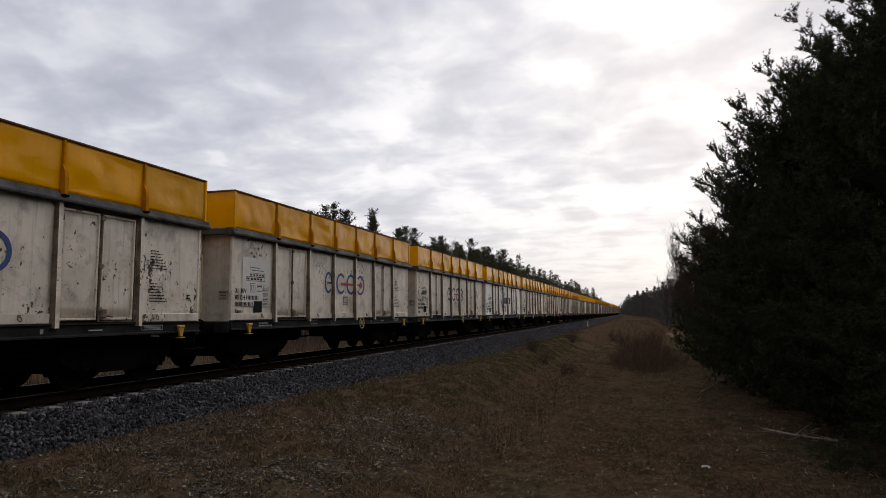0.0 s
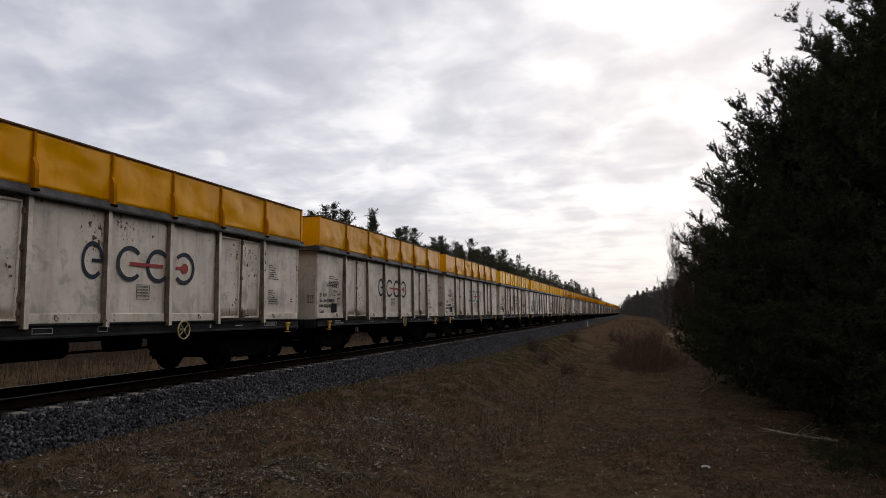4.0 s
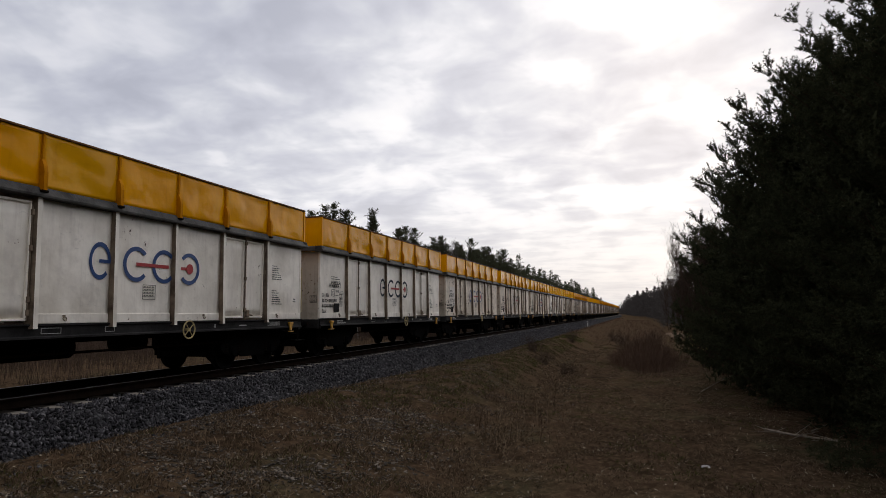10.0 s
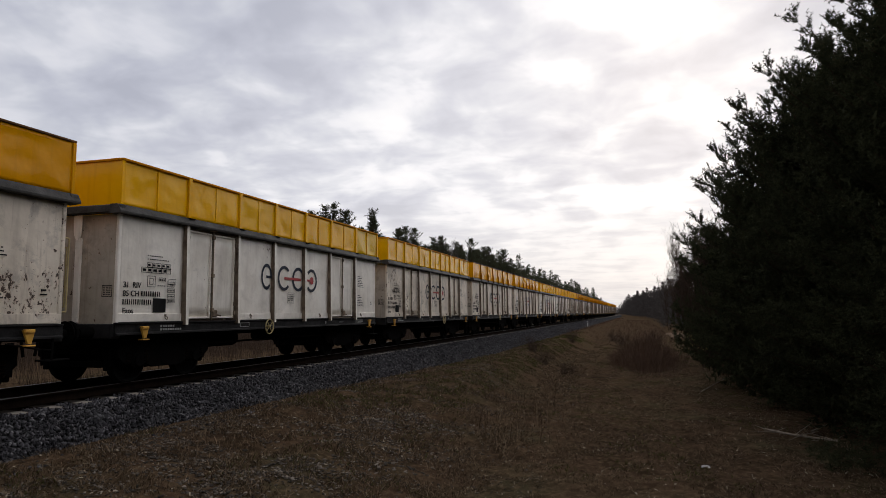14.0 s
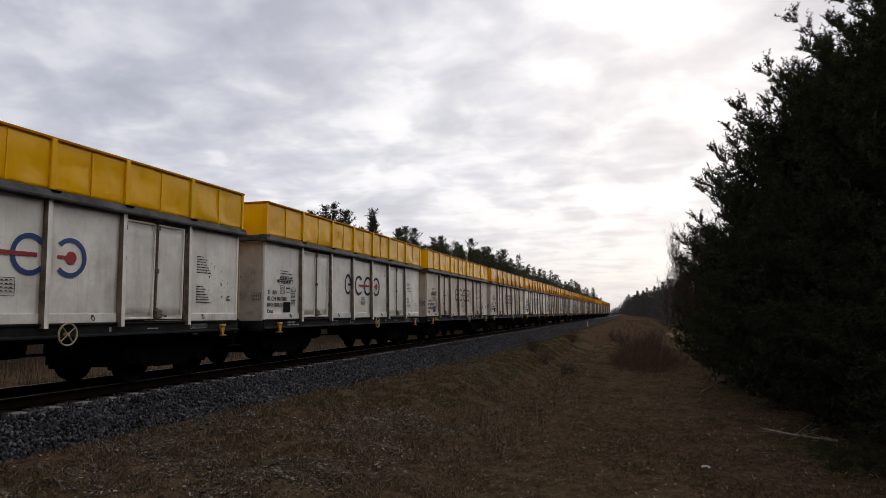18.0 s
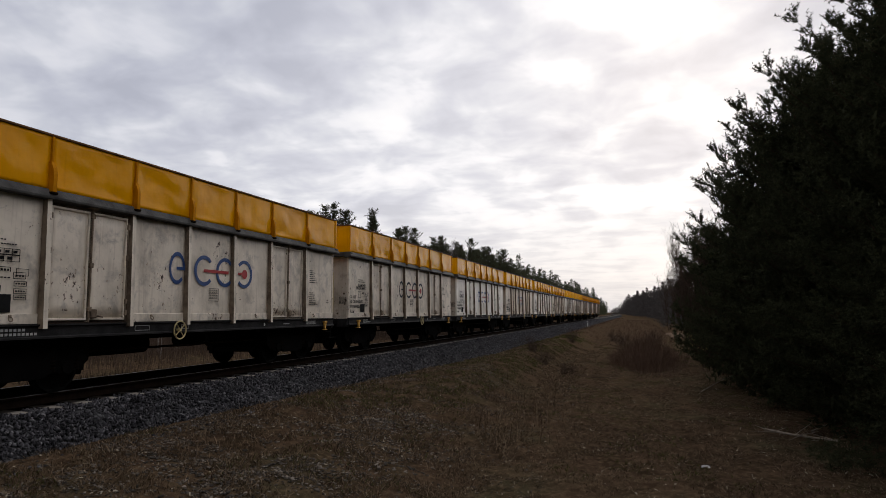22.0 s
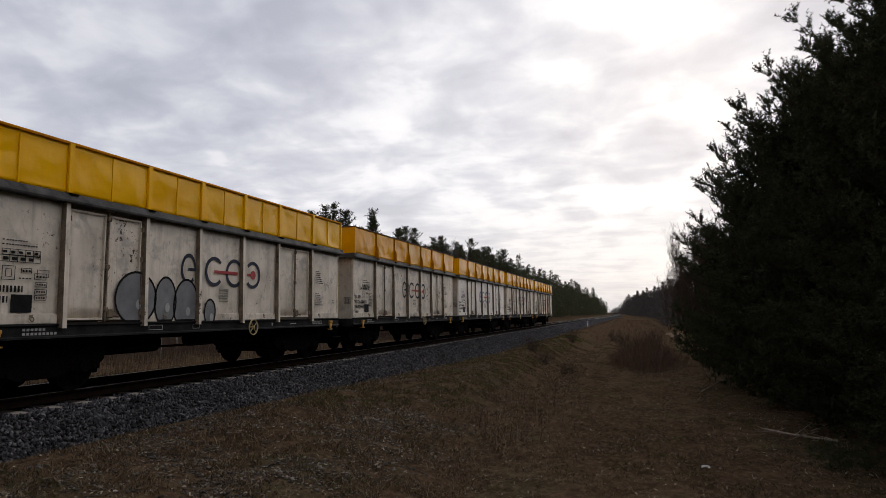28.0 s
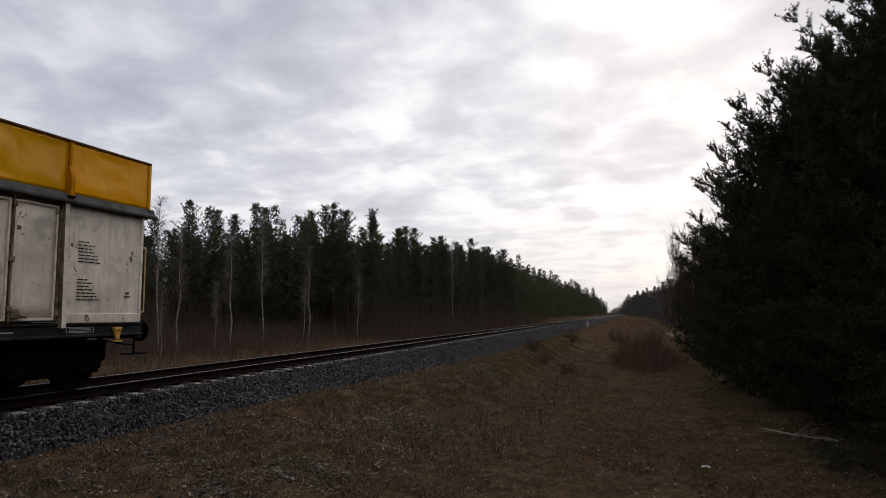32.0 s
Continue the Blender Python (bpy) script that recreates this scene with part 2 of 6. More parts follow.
M["oily"] = material("oily_brown_ballast", mottled((0.008, 0.006, 0.005), (0.026, 0.018, 0.013), 7.0, 0.04), 1.0, spec=0.0)
M["rubble"] = material("dusty_rubble", blade_colour((0.030, 0.026, 0.022), (0.075, 0.064, 0.053), (0.20, 0.17, 0.14)), 1.0, spec=0.0)
M["pebble"] = material("ballast_pieces", stone_colour, 0.9, spec=0.1)
M["soil"] = material("dry_ground", ground_colour, 1.0, spec=0.0)
M["bed"] = material("ballast_bed", bed_colour, 1.0, spec=0.0)
M["dry_grass"] = material("dry_grass", blade_colour((0.034, 0.0230, 0.015), (0.088, 0.060, 0.037), (0.24, 0.178, 0.118)), 1.0, spec=0.0, thin=0.4)
M["green_grass"] = material("green_grass", blade_colour((0.036, 0.040, 0.013), (0.060, 0.064, 0.020), (0.105, 0.095, 0.036)), 1.0, spec=0.0, thin=0.4)
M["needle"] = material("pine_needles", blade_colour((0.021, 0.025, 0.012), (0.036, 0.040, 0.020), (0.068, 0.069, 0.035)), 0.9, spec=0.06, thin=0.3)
# forest needles: green paled, with the haze of distance put into the colour
M["hazed_needle"] = material("distant_pine_needles", blade_colour((0.040, 0.044, 0.027), (0.062, 0.067, 0.038), (0.094, 0.095, 0.055)), 0.95, spec=0.03, thin=0.35)
M["bark"] = material("pine_bark", mottled((0.024, 0.016, 0.011), (0.060, 0.037, 0.024), 6.0, 0.02), 1.0, spec=0.0)
M["birch"] = material("birch_bark", mottled((0.04, 0.036, 0.032), (0.32, 0.295, 0.27), 5.0), 0.9, spec=0.1)
M["twig"] = material("brown_twigs", blade_colour((0.028, 0.019, 0.014), (0.052, 0.037, 0.028), (0.085, 0.062, 0.047)), 1.0, spec=0.0)
M["catkin"] = material("hazel_catkins", mottled((0.16, 0.13, 0.05), (0.30, 0.25, 0.10), 6.0), 0.9, spec=0.05)
M["birch_twig"] = material("pale_birch_twigs", blade_colour((0.055, 0.046, 0.041), (0.12, 0.104, 0.093), (0.22, 0.20, 0.18)), 1.0, spec=0.0)
M["thicket"] = material("dark_red_brown_twigs", blade_colour((0.060, 0.037, 0.025), (0.105, 0.066, 0.046), (0.16, 0.106, 0.075)), 1.0, spec=0.0)
M["red_twig"] = material("reddish_brown_stalks", blade_colour((0.040, 0.027, 0.020), (0.066, 0.046, 0.034), (0.106, 0.077, 0.058)), 1.0, spec=0.0)
M["pale_wood"] = material("weathered_dead_wood", mottled((0.11, 0.088, 0.068), (0.32, 0.27, 0.21), 7.0, 0.01), 0.95, spec=0.05)
M["sand"] = material("bare_sand", mottled((0.09, 0.062, 0.042), (0.17, 0.122, 0.085), 3.0, 0.02), 1.0, spec=0.0)
# twig brown lightened and greyed to paint in the haze over the far woods
M["hazed_twig"] = material("distant_bare_trees", blade_colour((0.055, 0.049, 0.045), (0.080, 0.072, 0.067), (0.11, 0.099, 0.092)), 1.0, spec=0.0)
M["litter"] = material("pale_dry_litter", blade_colour((0.07, 0.05, 0.03), (0.16, 0.125, 0.08), (0.34, 0.30, 0.23)), 0.9, spec=0.1)
M["post_white"] = material("white_post_paint", mottled((0.45, 0.44, 0.42), (0.65, 0.64, 0.62), 5.0), 0.6)


# ---- mesh helpers ----
def mesh_of(name, bm, mat, smooth=False):
    me = bpy.data.meshes.new(name)
    bm.normal_update()
    bm.to_mesh(me)
    bm.free()
    me.materials.append(mat)
    if smooth:
        me.polygons.foreach_set("use_smooth", [True] * len(me.polygons))
    return me


def part(name, bm, mat, parent, label="", smooth=False):
    """Links a bmesh (or a finished mesh) as one mesh object under a thing or a part."""
    me = bm if isinstance(bm, bpy.types.Mesh) else mesh_of(name, bm, mat, smooth)
    ob = new(name, me)
    ob.parent = parent
    if label:
        ob["label"] = label
    return ob


def box(bm, x0, x1, y0, y1, z0, z1, bev=0.0):
    r = bmesh.ops.create_cube(bm, size=1.0, matrix=Matrix.Translation(((x0 + x1) / 2, (y0 + y1) / 2, (z0 + z1) / 2)) @ Matrix.Diagonal((x1 - x0, y1 - y0, z1 - z0, 1)))
    if bev:
        es = list({e for v in r["verts"] for e in v.link_edges})
        bmesh.ops.bevel(bm, geom=es, offset=bev, segments=1, affect="EDGES")
    return bm


def one_box(*a, **k):
    return box(bmesh.new(), *a, **k)


def tube(bm, a, b, r0, r1=None, n=8, caps=True):
    a, b = Vector(a), Vector(b)
    d = b - a
    m = Matrix.Translation((a + b) / 2) @ d.to_track_quat("Z", "Y").to_matrix().to_4x4()
    bmesh.ops.create_cone(bm, cap_ends=caps, segments=n, radius1=r0, radius2=r0 if r1 is None else r1, depth=d.length, matrix=m)
    return bm


def torus(bm, c, axis, big, small, n=20, k=6):
    c, axis = Vector(c), Vector(axis).normalized()
    u = axis.orthogonal().normalized()
    w = axis.cross(u)
    rings = []
    for i in range(n):
        a = 2 * math.pi * i / n
        o = u * math.cos(a) + w * math.sin(a)
        rings.append([bm.verts.new(c + o * (big + small * math.cos(2 * math.pi * j / k)) + axis * small * math.sin(2 * math.pi * j / k)) for j in range(k)])
    for i in range(n):
        for j in range(k):
            bm.faces.new((rings[i][j], rings[(i + 1) % n][j], rings[(i + 1) % n][(j + 1) % k], rings[i][(j + 1) % k]))
    return bm


def extrude_profile(bm, pts, y0, y1):
    """A closed profile in x and z, drawn out along y."""
    a = [bm.verts.new((x, y0, z)) for x, z in pts]
    b = [bm.verts.new((x, y1, z)) for x, z in pts]
    n = len(pts)
    for i in range(n):
        bm.faces.new((a[i], a[(i + 1) % n], b[(i + 1) % n], b[i]))
    bm.faces.new(a[::-1])
    bm.faces.new(b)
    bmesh.ops.recalc_face_normals(bm, faces=bm.faces)
    return bm


def from_arrays(name, verts, faces, mat):
    me = bpy.data.meshes.new(name)
    k = faces.shape[1]
    me.vertices.add(len(verts))
    me.vertices.foreach_set("co", np.asarray(verts, np.float32).ravel())
    me.loops.add(faces.size)
    me.loops.foreach_set("vertex_index", faces.astype(np.int32).ravel())
    me.polygons.add(len(faces))
    me.polygons.foreach_set("loop_start", np.arange(0, faces.size, k, dtype=np.int32))
    me.polygons.foreach_set("loop_total", np.full(len(faces), k, np.int32))
    me.update(calc_edges=True)
    me.materials.append(mat)
    return me

# ---- the land: one sheet from the railway bank to the horizon ----
TRACK_X = -10.97


def track_x(y):
    """The middle of the line: straight, then a wide bend to the left far away."""
    return TRACK_X - 9.3e-5 * max(0.0, y - 300.0) ** 2


def ramp01(v):
    v = np.clip(v, 0.0, 1.0)
    return v * v * (3 - 2 * v)


def bumps(x, y, seed, size):
    rs = np.random.RandomState(seed)
    out = np.zeros_like(x)
    for i in range(7):
        a, k = rs.uniform(0, 2 * math.pi), rs.uniform(0.6, 1.7) / size
        out += np.sin(k * 2 * math.pi * (x * math.cos(a) + y * math.sin(a)) + rs.uniform(0, 6.3))
    return out / 7


def toe_drop(y):
    return -0.66 - 0.36 * ramp01((y - 7.0) / 34.0)


def land_z(x, y):
    """Height of the ground."""
    x, y = np.asarray(x, float), np.asarray(y, float)
    o = x - (TRACK_X - 9.3e-5 * np.maximum(0.0, y - 300.0) ** 2)
    toe = toe_drop(y) - 0.03
    right = toe + (-1.02 - toe) * ramp01((o - 2.6) / 2.6) - 0.40 * ramp01((o - 5.2) / 2.4)
    left = toe + 0.05 - 0.15 * ramp01((-o - 3.0) / 3.0) + 0.35 * ramp01((-o - 8.0) / 12.0)
    z = np.where(o > 0, right, left)
    rough = ramp01((np.abs(o) - 2.2) / 1.5)
    z = z + rough * (0.11 * bumps(x, y, 3, 3.1) + 0.075 * bumps(x, y, 5, 1.1) + 0.035 * bumps(x, y, 8, 0.42))
    # the bank stands a little prouder further along, before the hollow
    z = z + 0.34 * np.exp(-((o - 4.9) / 1.2) ** 2) * ramp01((y - 14.0) / 12.0)
    return z


def axis_steps(stops):
    out = []
    for a, b, s in stops:
        out += list(np.arange(a, b, s))
    return np.array(out + [stops[-1][1]])


def build_land():
    gx = axis_steps([(-4000, -400, 600), (-400, -60, 20), (-60, -16, 2.0), (-16, -9.2, 0.5), (-9.2, 5, 0.16), (5, 20, 0.8), (20, 60, 5), (60, 400, 20), (400, 4000, 600)])
    gy = axis_steps([(-4000, -400, 600), (-400, -40, 30), (-40, 4, 2.0), (4, 34, 0.2), (34, 80, 0.8), (80, 200, 3), (200, 800, 15), (800, 4500, 300)])
    X, Y = np.meshgrid(gx, gy)
    Z = land_z(X, Y)
    nx, ny = len(gx), len(gy)
    v = np.stack([X, Y, Z], -1).reshape(-1, 3)
    i = np.arange(nx * ny).reshape(ny, nx)
    f = np.stack([i[:-1, :-1], i[:-1, 1:], i[1:, 1:], i[1:, :-1]], -1).reshape(-1, 4)
    me = from_arrays("ground", v, f, M["soil"])
    me.polygons.foreach_set("use_smooth", [True] * len(me.polygons))
    tagged(new("ground", me), "dry brown grassy ground beside the railway bank", "ground", kind="structure")


build_land()


# ---- the railway line ----
def build_track():
    bed_y = axis_steps([(-40, 4, 4), (4, 60, 0.5), (60, 300, 5), (300, 720, 15)])
    prof_r = np.array([-3.4, -2.3, -1.55, -1.2, -0.6, 0.0, 0.6, 1.2, 1.42, 1.62, 1.85, 2.1, 2.35, 2.6, 2.9])
    rs = np.random.RandomState(4)
    rows = []
    for y in bed_y:
        toe = float(toe_drop(y))
        for o in prof_r:
            if abs(o) <= 1.5:
                z = -0.235
            else:
                z = max(-0.235 - (abs(o) - 1.55) / 1.5, toe - 0.12)
            jig = rs.uniform(-0.025, 0.025) if abs(o) > 1.3 else 0.0
            rows.append((track_x(y) + o + jig, y, z + jig))
    n = len(prof_r)
    i = np.arange(len(rows)).reshape(len(bed_y), n)
    f = np.stack([i[:-1, :-1], i[:-1, 1:], i[1:, 1:], i[1:, :-1]], -1).reshape(-1, 4)
    bed = new("ballast_bed", from_arrays("ballast_bed", np.array(rows), f, M["bed"]))
    tagged(bed, "grey crushed-stone ballast bed under the rails", "ballast", kind="structure")

    strip = from_arrays("track_bed", np.array([(track_x(y) + o, y, -0.229) for y in bed_y for o in (-1.3, -0.45, 0.45, 1.3)]), np.concatenate([np.array([(4 * k + c, 4 * k + c + 1, 4 * k + c + 5, 4 * k + c + 4) for c in range(3)]) for k in range(len(bed_y) - 1)]), M["oily"])
    tagged(new("track_bed", strip), "dark oily ballast between the rails", "ballast", kind="structure")

    # two rails, each with its polished head
    line = tagged(new("railway_track"), "single railway track on concrete sleepers", "railway track", kind="structure")
    stops = [-40.0, 300.0] + list(np.arange(320.0, 721.0, 20.0))
    body = [(-0.075, -0.172), (0.075, -0.172), (0.075, -0.160), (0.012, -0.140), (0.012, -0.045), (0.036, -0.035), (0.036, -0.005), (-0.036, -0.005), (-0.036, -0.035), (-0.012, -0.045), (-0.012, -0.140), (-0.075, -0.160)]
    head = [(-0.033, -0.0045), (0.033, -0.0045), (0.030, 0.0), (-0.030, 0.0)]
    for side in (-0.7535, 0.7535):
        for nm, prof, mat, par in (("rail", body, M["rust"], line), ("rail_head", head, M["rail_head"], None)):
            vs, k = [], len(prof)
            for y in stops:
                vs += [(track_x(y) + side + px, y, pz) for px, pz in prof]
            j = np.arange(len(vs)).reshape(len(stops), k)
            jn = np.roll(j, -1, axis=1)
            f = np.stack([j[:-1], jn[:-1], jn[1:], j[1:]], -1).reshape(-1, 4)
            ob = part(nm, from_arrays(nm, np.array(vs), f, mat), mat, par or rail)
            if par:
                rail = ob
    return line


track = build_track()


def scatter_mesh(name, base_v, base_f, places, mat):
    """Many small pieces joined: places is an array of 4x4 poses."""
    n, k = len(places), len(base_v)
    h = np.concatenate([base_v, np.ones((k, 1))], 1)
    v = np.einsum("nij,kj->nki", places, h)[:, :, :3].reshape(-1, 3)
    f = (base_f[None] + (np.arange(n) * k)[:, None, None]).reshape(-1, base_f.shape[1])
    return from_arrays(name, v, f, mat)


def poses(p, rot, scale):
    """4x4 poses from places, Euler angles and scales (arrays)."""
    cx, cy, cz = np.cos(rot).T
    sx, sy, sz = np.sin(rot).T
    m = np.zeros((len(p), 4, 4))
    m[:, 0, 0], m[:, 0, 1], m[:, 0, 2] = cy * cz, sx * sy * cz - cx * sz, cx * sy * cz + sx * sz
    m[:, 1, 0], m[:, 1, 1], m[:, 1, 2] = cy * sz, sx * sy * sz + cx * cz, cx * sy * sz - sx * cz
    m[:, 2, 0], m[:, 2, 1], m[:, 2, 2] = -sy, sx * cy, cx * cy
    m[:, :3, :3] *= scale[:, None, :]
    m[:, :3, 3] = p
    m[:, 3, 3] = 1
    return m


STONE_V = np.array([(-1, -0.7, -0.5), (0.8, -1, -0.4), (1.1, 0.6, -0.5), (-0.6, 1, -0.4), (-0.7, -0.5, 0.6), (0.6, -0.6, 0.75), (0.7, 0.5, 0.5), (-0.4, 0.7, 0.65)], float)
STONE_F = np.array([(0, 3, 2, 1), (4, 5, 6, 7), (0, 1, 5, 4), (1, 2, 6, 5), (2, 3, 7, 6), (3, 0, 4, 7)])


def build_stones():
    rs = np.random.RandomState(11)
    # the ballast shoulder, denser where it is near
    got = []
    for y0, y1, per in ((4, 14, 900), (14, 28, 520), (28, 64, 210), (64, 150, 60)):
        n = int((y1 - y0) * 1.75 * per)
        y = rs.uniform(y0, y1, n)
        o = rs.uniform(1.04, 2.95, n)
        # the ends of the sleepers stay clear
        off = np.abs((y - 8.36 + 0.327) % 0.654 - 0.327)
        clear = (off > 0.135 + rs.uniform(-0.03, 0.06, n)) | (o > 1.39 + rs.uniform(-0.06, 0.04, n))
        got.append(np.stack([o, y], -1)[clear])
    oy = np.concatenate(got)
    toe = toe_drop(oy[:, 1])
    z = np.maximum(-0.235 - np.maximum(0, oy[:, 0] - 1.55) / 1.5, toe - 0.10)
    keep = (z > toe - 0.04) | (rs.uniform(0, 1, len(z)) < 0.25)
    oy, z = oy[keep], z[keep]
    s = rs.uniform(0.012, 0.032, (len(z), 1)) * rs.uniform(0.7, 1.3, (len(z), 3)) * np.array([1.45, 0.95, 0.62]) * (1 + 0.8 * ramp01((oy[:, 1:] - 40) / 80))
    p = np.stack([TRACK_X + oy[:, 0], oy[:, 1], z + rs.uniform(-0.005, 0.05, len(z))], -1)
    me = scatter_mesh("ballast_stones", STONE_V, STONE_F, poses(p, rs.uniform(0, 6.3, (len(z), 3)), s), M["pebble"])
    tagged(new("ballast_stones", me), "loose grey crushed ballast stones on the shoulder", "ballast", kind="stuff")
    # stray stones and rubble in the grass of the bank
    n = 42000
    x = -8.5 + np.abs(rs.normal(0, 3.2, n))
    y = rs.uniform(5, 26, n)
    patch = bumps(x, y, 21, 3.0) + 0.6 * bumps(x, y, 22, 1.2)
    keep = (patch + rs.normal(0, 0.12, n) > 0.10) & (x < -1.6)
    x, y = x[keep], y[keep]
    # a spill of larger stones down the slope of the bank
    m = 9000
    sy = 7.0 + 9.0 * rs.uniform(0, 1, m) ** 1.3
    sx = -5.5 + 0.02 * (sy - 10) + rs.normal(0, 1.05, m)
    spill = (bumps(sx, sy, 27, 2.4) + 0.5 * bumps(sx, sy, 28, 0.8) + rs.normal(0, 0.15, m) > -0.05) & (sx < -2.6)
    x, y = np.concatenate([x, sx[spill]]), np.concatenate([y, sy[spill]])
    s = rs.uniform(0.006, 0.022, (len(x), 1)) * rs.uniform(0.5, 1.3, (len(x), 3))
    s[-int(spill.sum()):] *= 1.55
    p = np.stack([x, y, land_z(x, y) + 0.006], -1)
    me = scatter_mesh("rubble", STONE_V, STONE_F, poses(p, rs.uniform(0, 6.3, (len(x), 3)) * np.array([0.06, 0.06, 1.0]), s * np.array([1.5, 1.0, 0.5])), M["rubble"])
    tagged(new("rubble", me), "stray ballast stones scattered in dry grass", "stones", kind="stuff")


build_stones()


def build_grass():
    rs = np.random.RandomState(17)

    def blades(name, label, n, xr, yr, h, mat, test, lean=0.5, near=1.6):
        x = rs.uniform(*xr, n)
        u = rs.uniform(0, 1, n) ** near
        y = yr[0] + (yr[1] - yr[0]) * u
        ok = test(x, y)
        x, y = x[ok], y[ok]
        n = len(x)
        hh = rs.uniform(h[0], h[1], n) * (0.6 + 0.8 * rs.uniform(0, 1, n) ** 2)
        w = rs.uniform(0.003, 0.006, n) * (1 + y / 20)
        a = rs.uniform(0, 6.3, n)
        b = rs.uniform(0, 6.3, n)
        ln = hh * rs.uniform(0.1, lean, n)
        z = land_z(x, y) - 0.01
        c0 = np.stack([x, y, z], -1)
        side = np.stack([np.cos(a), np.sin(a), 0 * a], -1) * w[:, None]
        bend = np.stack([np.cos(b), np.sin(b), 0 * b], -1) * ln[:, None]
        up = np.stack([0 * hh, 0 * hh, hh], -1)
        mid = c0 + bend * 0.35 + up * 0.6
        tip = c0 + bend + up * 0.95
        v = np.stack([c0 - side, c0 + side, mid + side * 0.7, mid - side * 0.7, tip], 1).reshape(-1, 3)
        k = np.arange(n)[:, None] * 5
        f = np.concatenate([k + np.array([0, 1, 2]), k + np.array([0, 2, 3]), k + np.array([3, 2, 4])], 0)
        tagged(new(name, from_arrays(name, v, f, mat)), label, "grass", kind="stuff")

    def bank(x, y):
        o = x - TRACK_X
        edge = 2.32 + 0.5 * ramp01((y - 7) / 34)
        return (o > edge + 0.25 * bumps(x, y, 31, 2.0)) & (bumps(x, y, 32, 1.4) + 0.5 * bumps(x, y, 35, 0.5) > -0.12)

    def meadow(x, y):
        return (bumps(x, y, 33, 2.2) > -0.15)

    def patchy(x, y):
        return bank(x, y) & (bumps(x, y, 36, 4.0) > 0.10)

    blades("dry_grass", "low matted dry grass on the railway bank", 150000, (-9.0, -2.5), (4.5, 50), (0.03, 0.11), M["dry_grass"], bank, 2.2)
    blades("dry_grass", "short trodden dry grass on the path", 150000, (-3.5, 4.2), (7, 60), (0.02, 0.06), M["dry_grass"], meadow, 2.6)
    blades("green_grass", "patches of short green grass among the dry", 70000, (-8.8, 3.6), (6, 70), (0.03, 0.09), M["green_grass"], patchy, 1.6)
    blades("dry_grass", "tussocks of long dry grass along the bank", 26000, (-8.6, -3.0), (8, 60), (0.07, 0.17), M["dry_grass"], lambda x, y: bank(x, y) & (bumps(x, y, 38, 1.3) + 0.4 * bumps(x, y, 39, 4.0) > 0.30), 2.4)
    blades("green_grass", "short green grass along the brow of the bank", 60000, (-8.3, -4.6), (14, 60), (0.04, 0.10), M["green_grass"], lambda x, y: bank(x, y) & (bumps(x, y, 46, 6.0) > -0.15), 1.8, 1.0)
    blades("dead_stalks", "tall dead brown stalks in the hollow", 220, (-4.6, -1.4), (14, 24), (0.3, 0.7), M["dry_grass"], lambda x, y: bumps(x, y, 37, 2.4) > 0.0, 0.35)
    # dead leaves and straw lying flat
    n = 16000
    x = rs.uniform(-9.2, 4.0, n)
    y = 5 + 32 * rs.uniform(0, 1, n) ** 1.7
    ok = (x - TRACK_X > 2.3) & (bumps(x, y, 44, 1.7) > -0.1)
    x, y = x[ok], y[ok]
    n = len(x)
    leaf = np.array([(-1, -0.35, 0), (1, -0.3, 0.1), (0.9, 0.35, 0.0), (-0.8, 0.3, 0.15)], float)
    sc = rs.uniform(0.010, 0.035, (n, 1)) * np.array([1.0, 1.0, 1.0]) * rs.uniform(0.5, 1.2, (n, 3))
    rot = np.stack([rs.normal(0, 0.5, n), rs.normal(0, 0.5, n), rs.uniform(0, 6.3, n)], -1)
    pl = poses(np.stack([x, y, land_z(x, y) + 0.03], -1), rot, sc)
    tagged(new("leaf_litter", scatter_mesh("leaf_litter", leaf, np.array([(0, 1, 2, 3)]), pl, M["litter"])), "pale dead leaves and straw lying in the grass", "litter", kind="stuff")


build_grass()

# ---- trees ----
def frusta(segs, n=5):
    """Joined tapered tubes: segs is a list of (a, b, ra, rb)."""
    vs, fs = [], []
    for a, b, ra, rb in segs:
        a, b = np.asarray(a, float), np.asarray(b, float)
        d = b - a
        d = d / (np.linalg.norm(d) + 1e-9)
        u = np.cross(d, (0.3, 0.5, 0.81) if abs(d[2]) < 0.9 else (1.0, 0, 0))
        u /= np.linalg.norm(u)
        w = np.cross(d, u)
        k = len(vs)
        for c, r in ((a, ra), (b, rb)):
            for j in range(n):
                t = 2 * math.pi * j / n
                vs.append(c + (u * math.cos(t) + w * math.sin(t)) * r)
        for j in range(n):
            fs.append((k + j, k + (j + 1) % n, k + n + (j + 1) % n, k + n + j))
    return np.array(vs), np.array(fs)


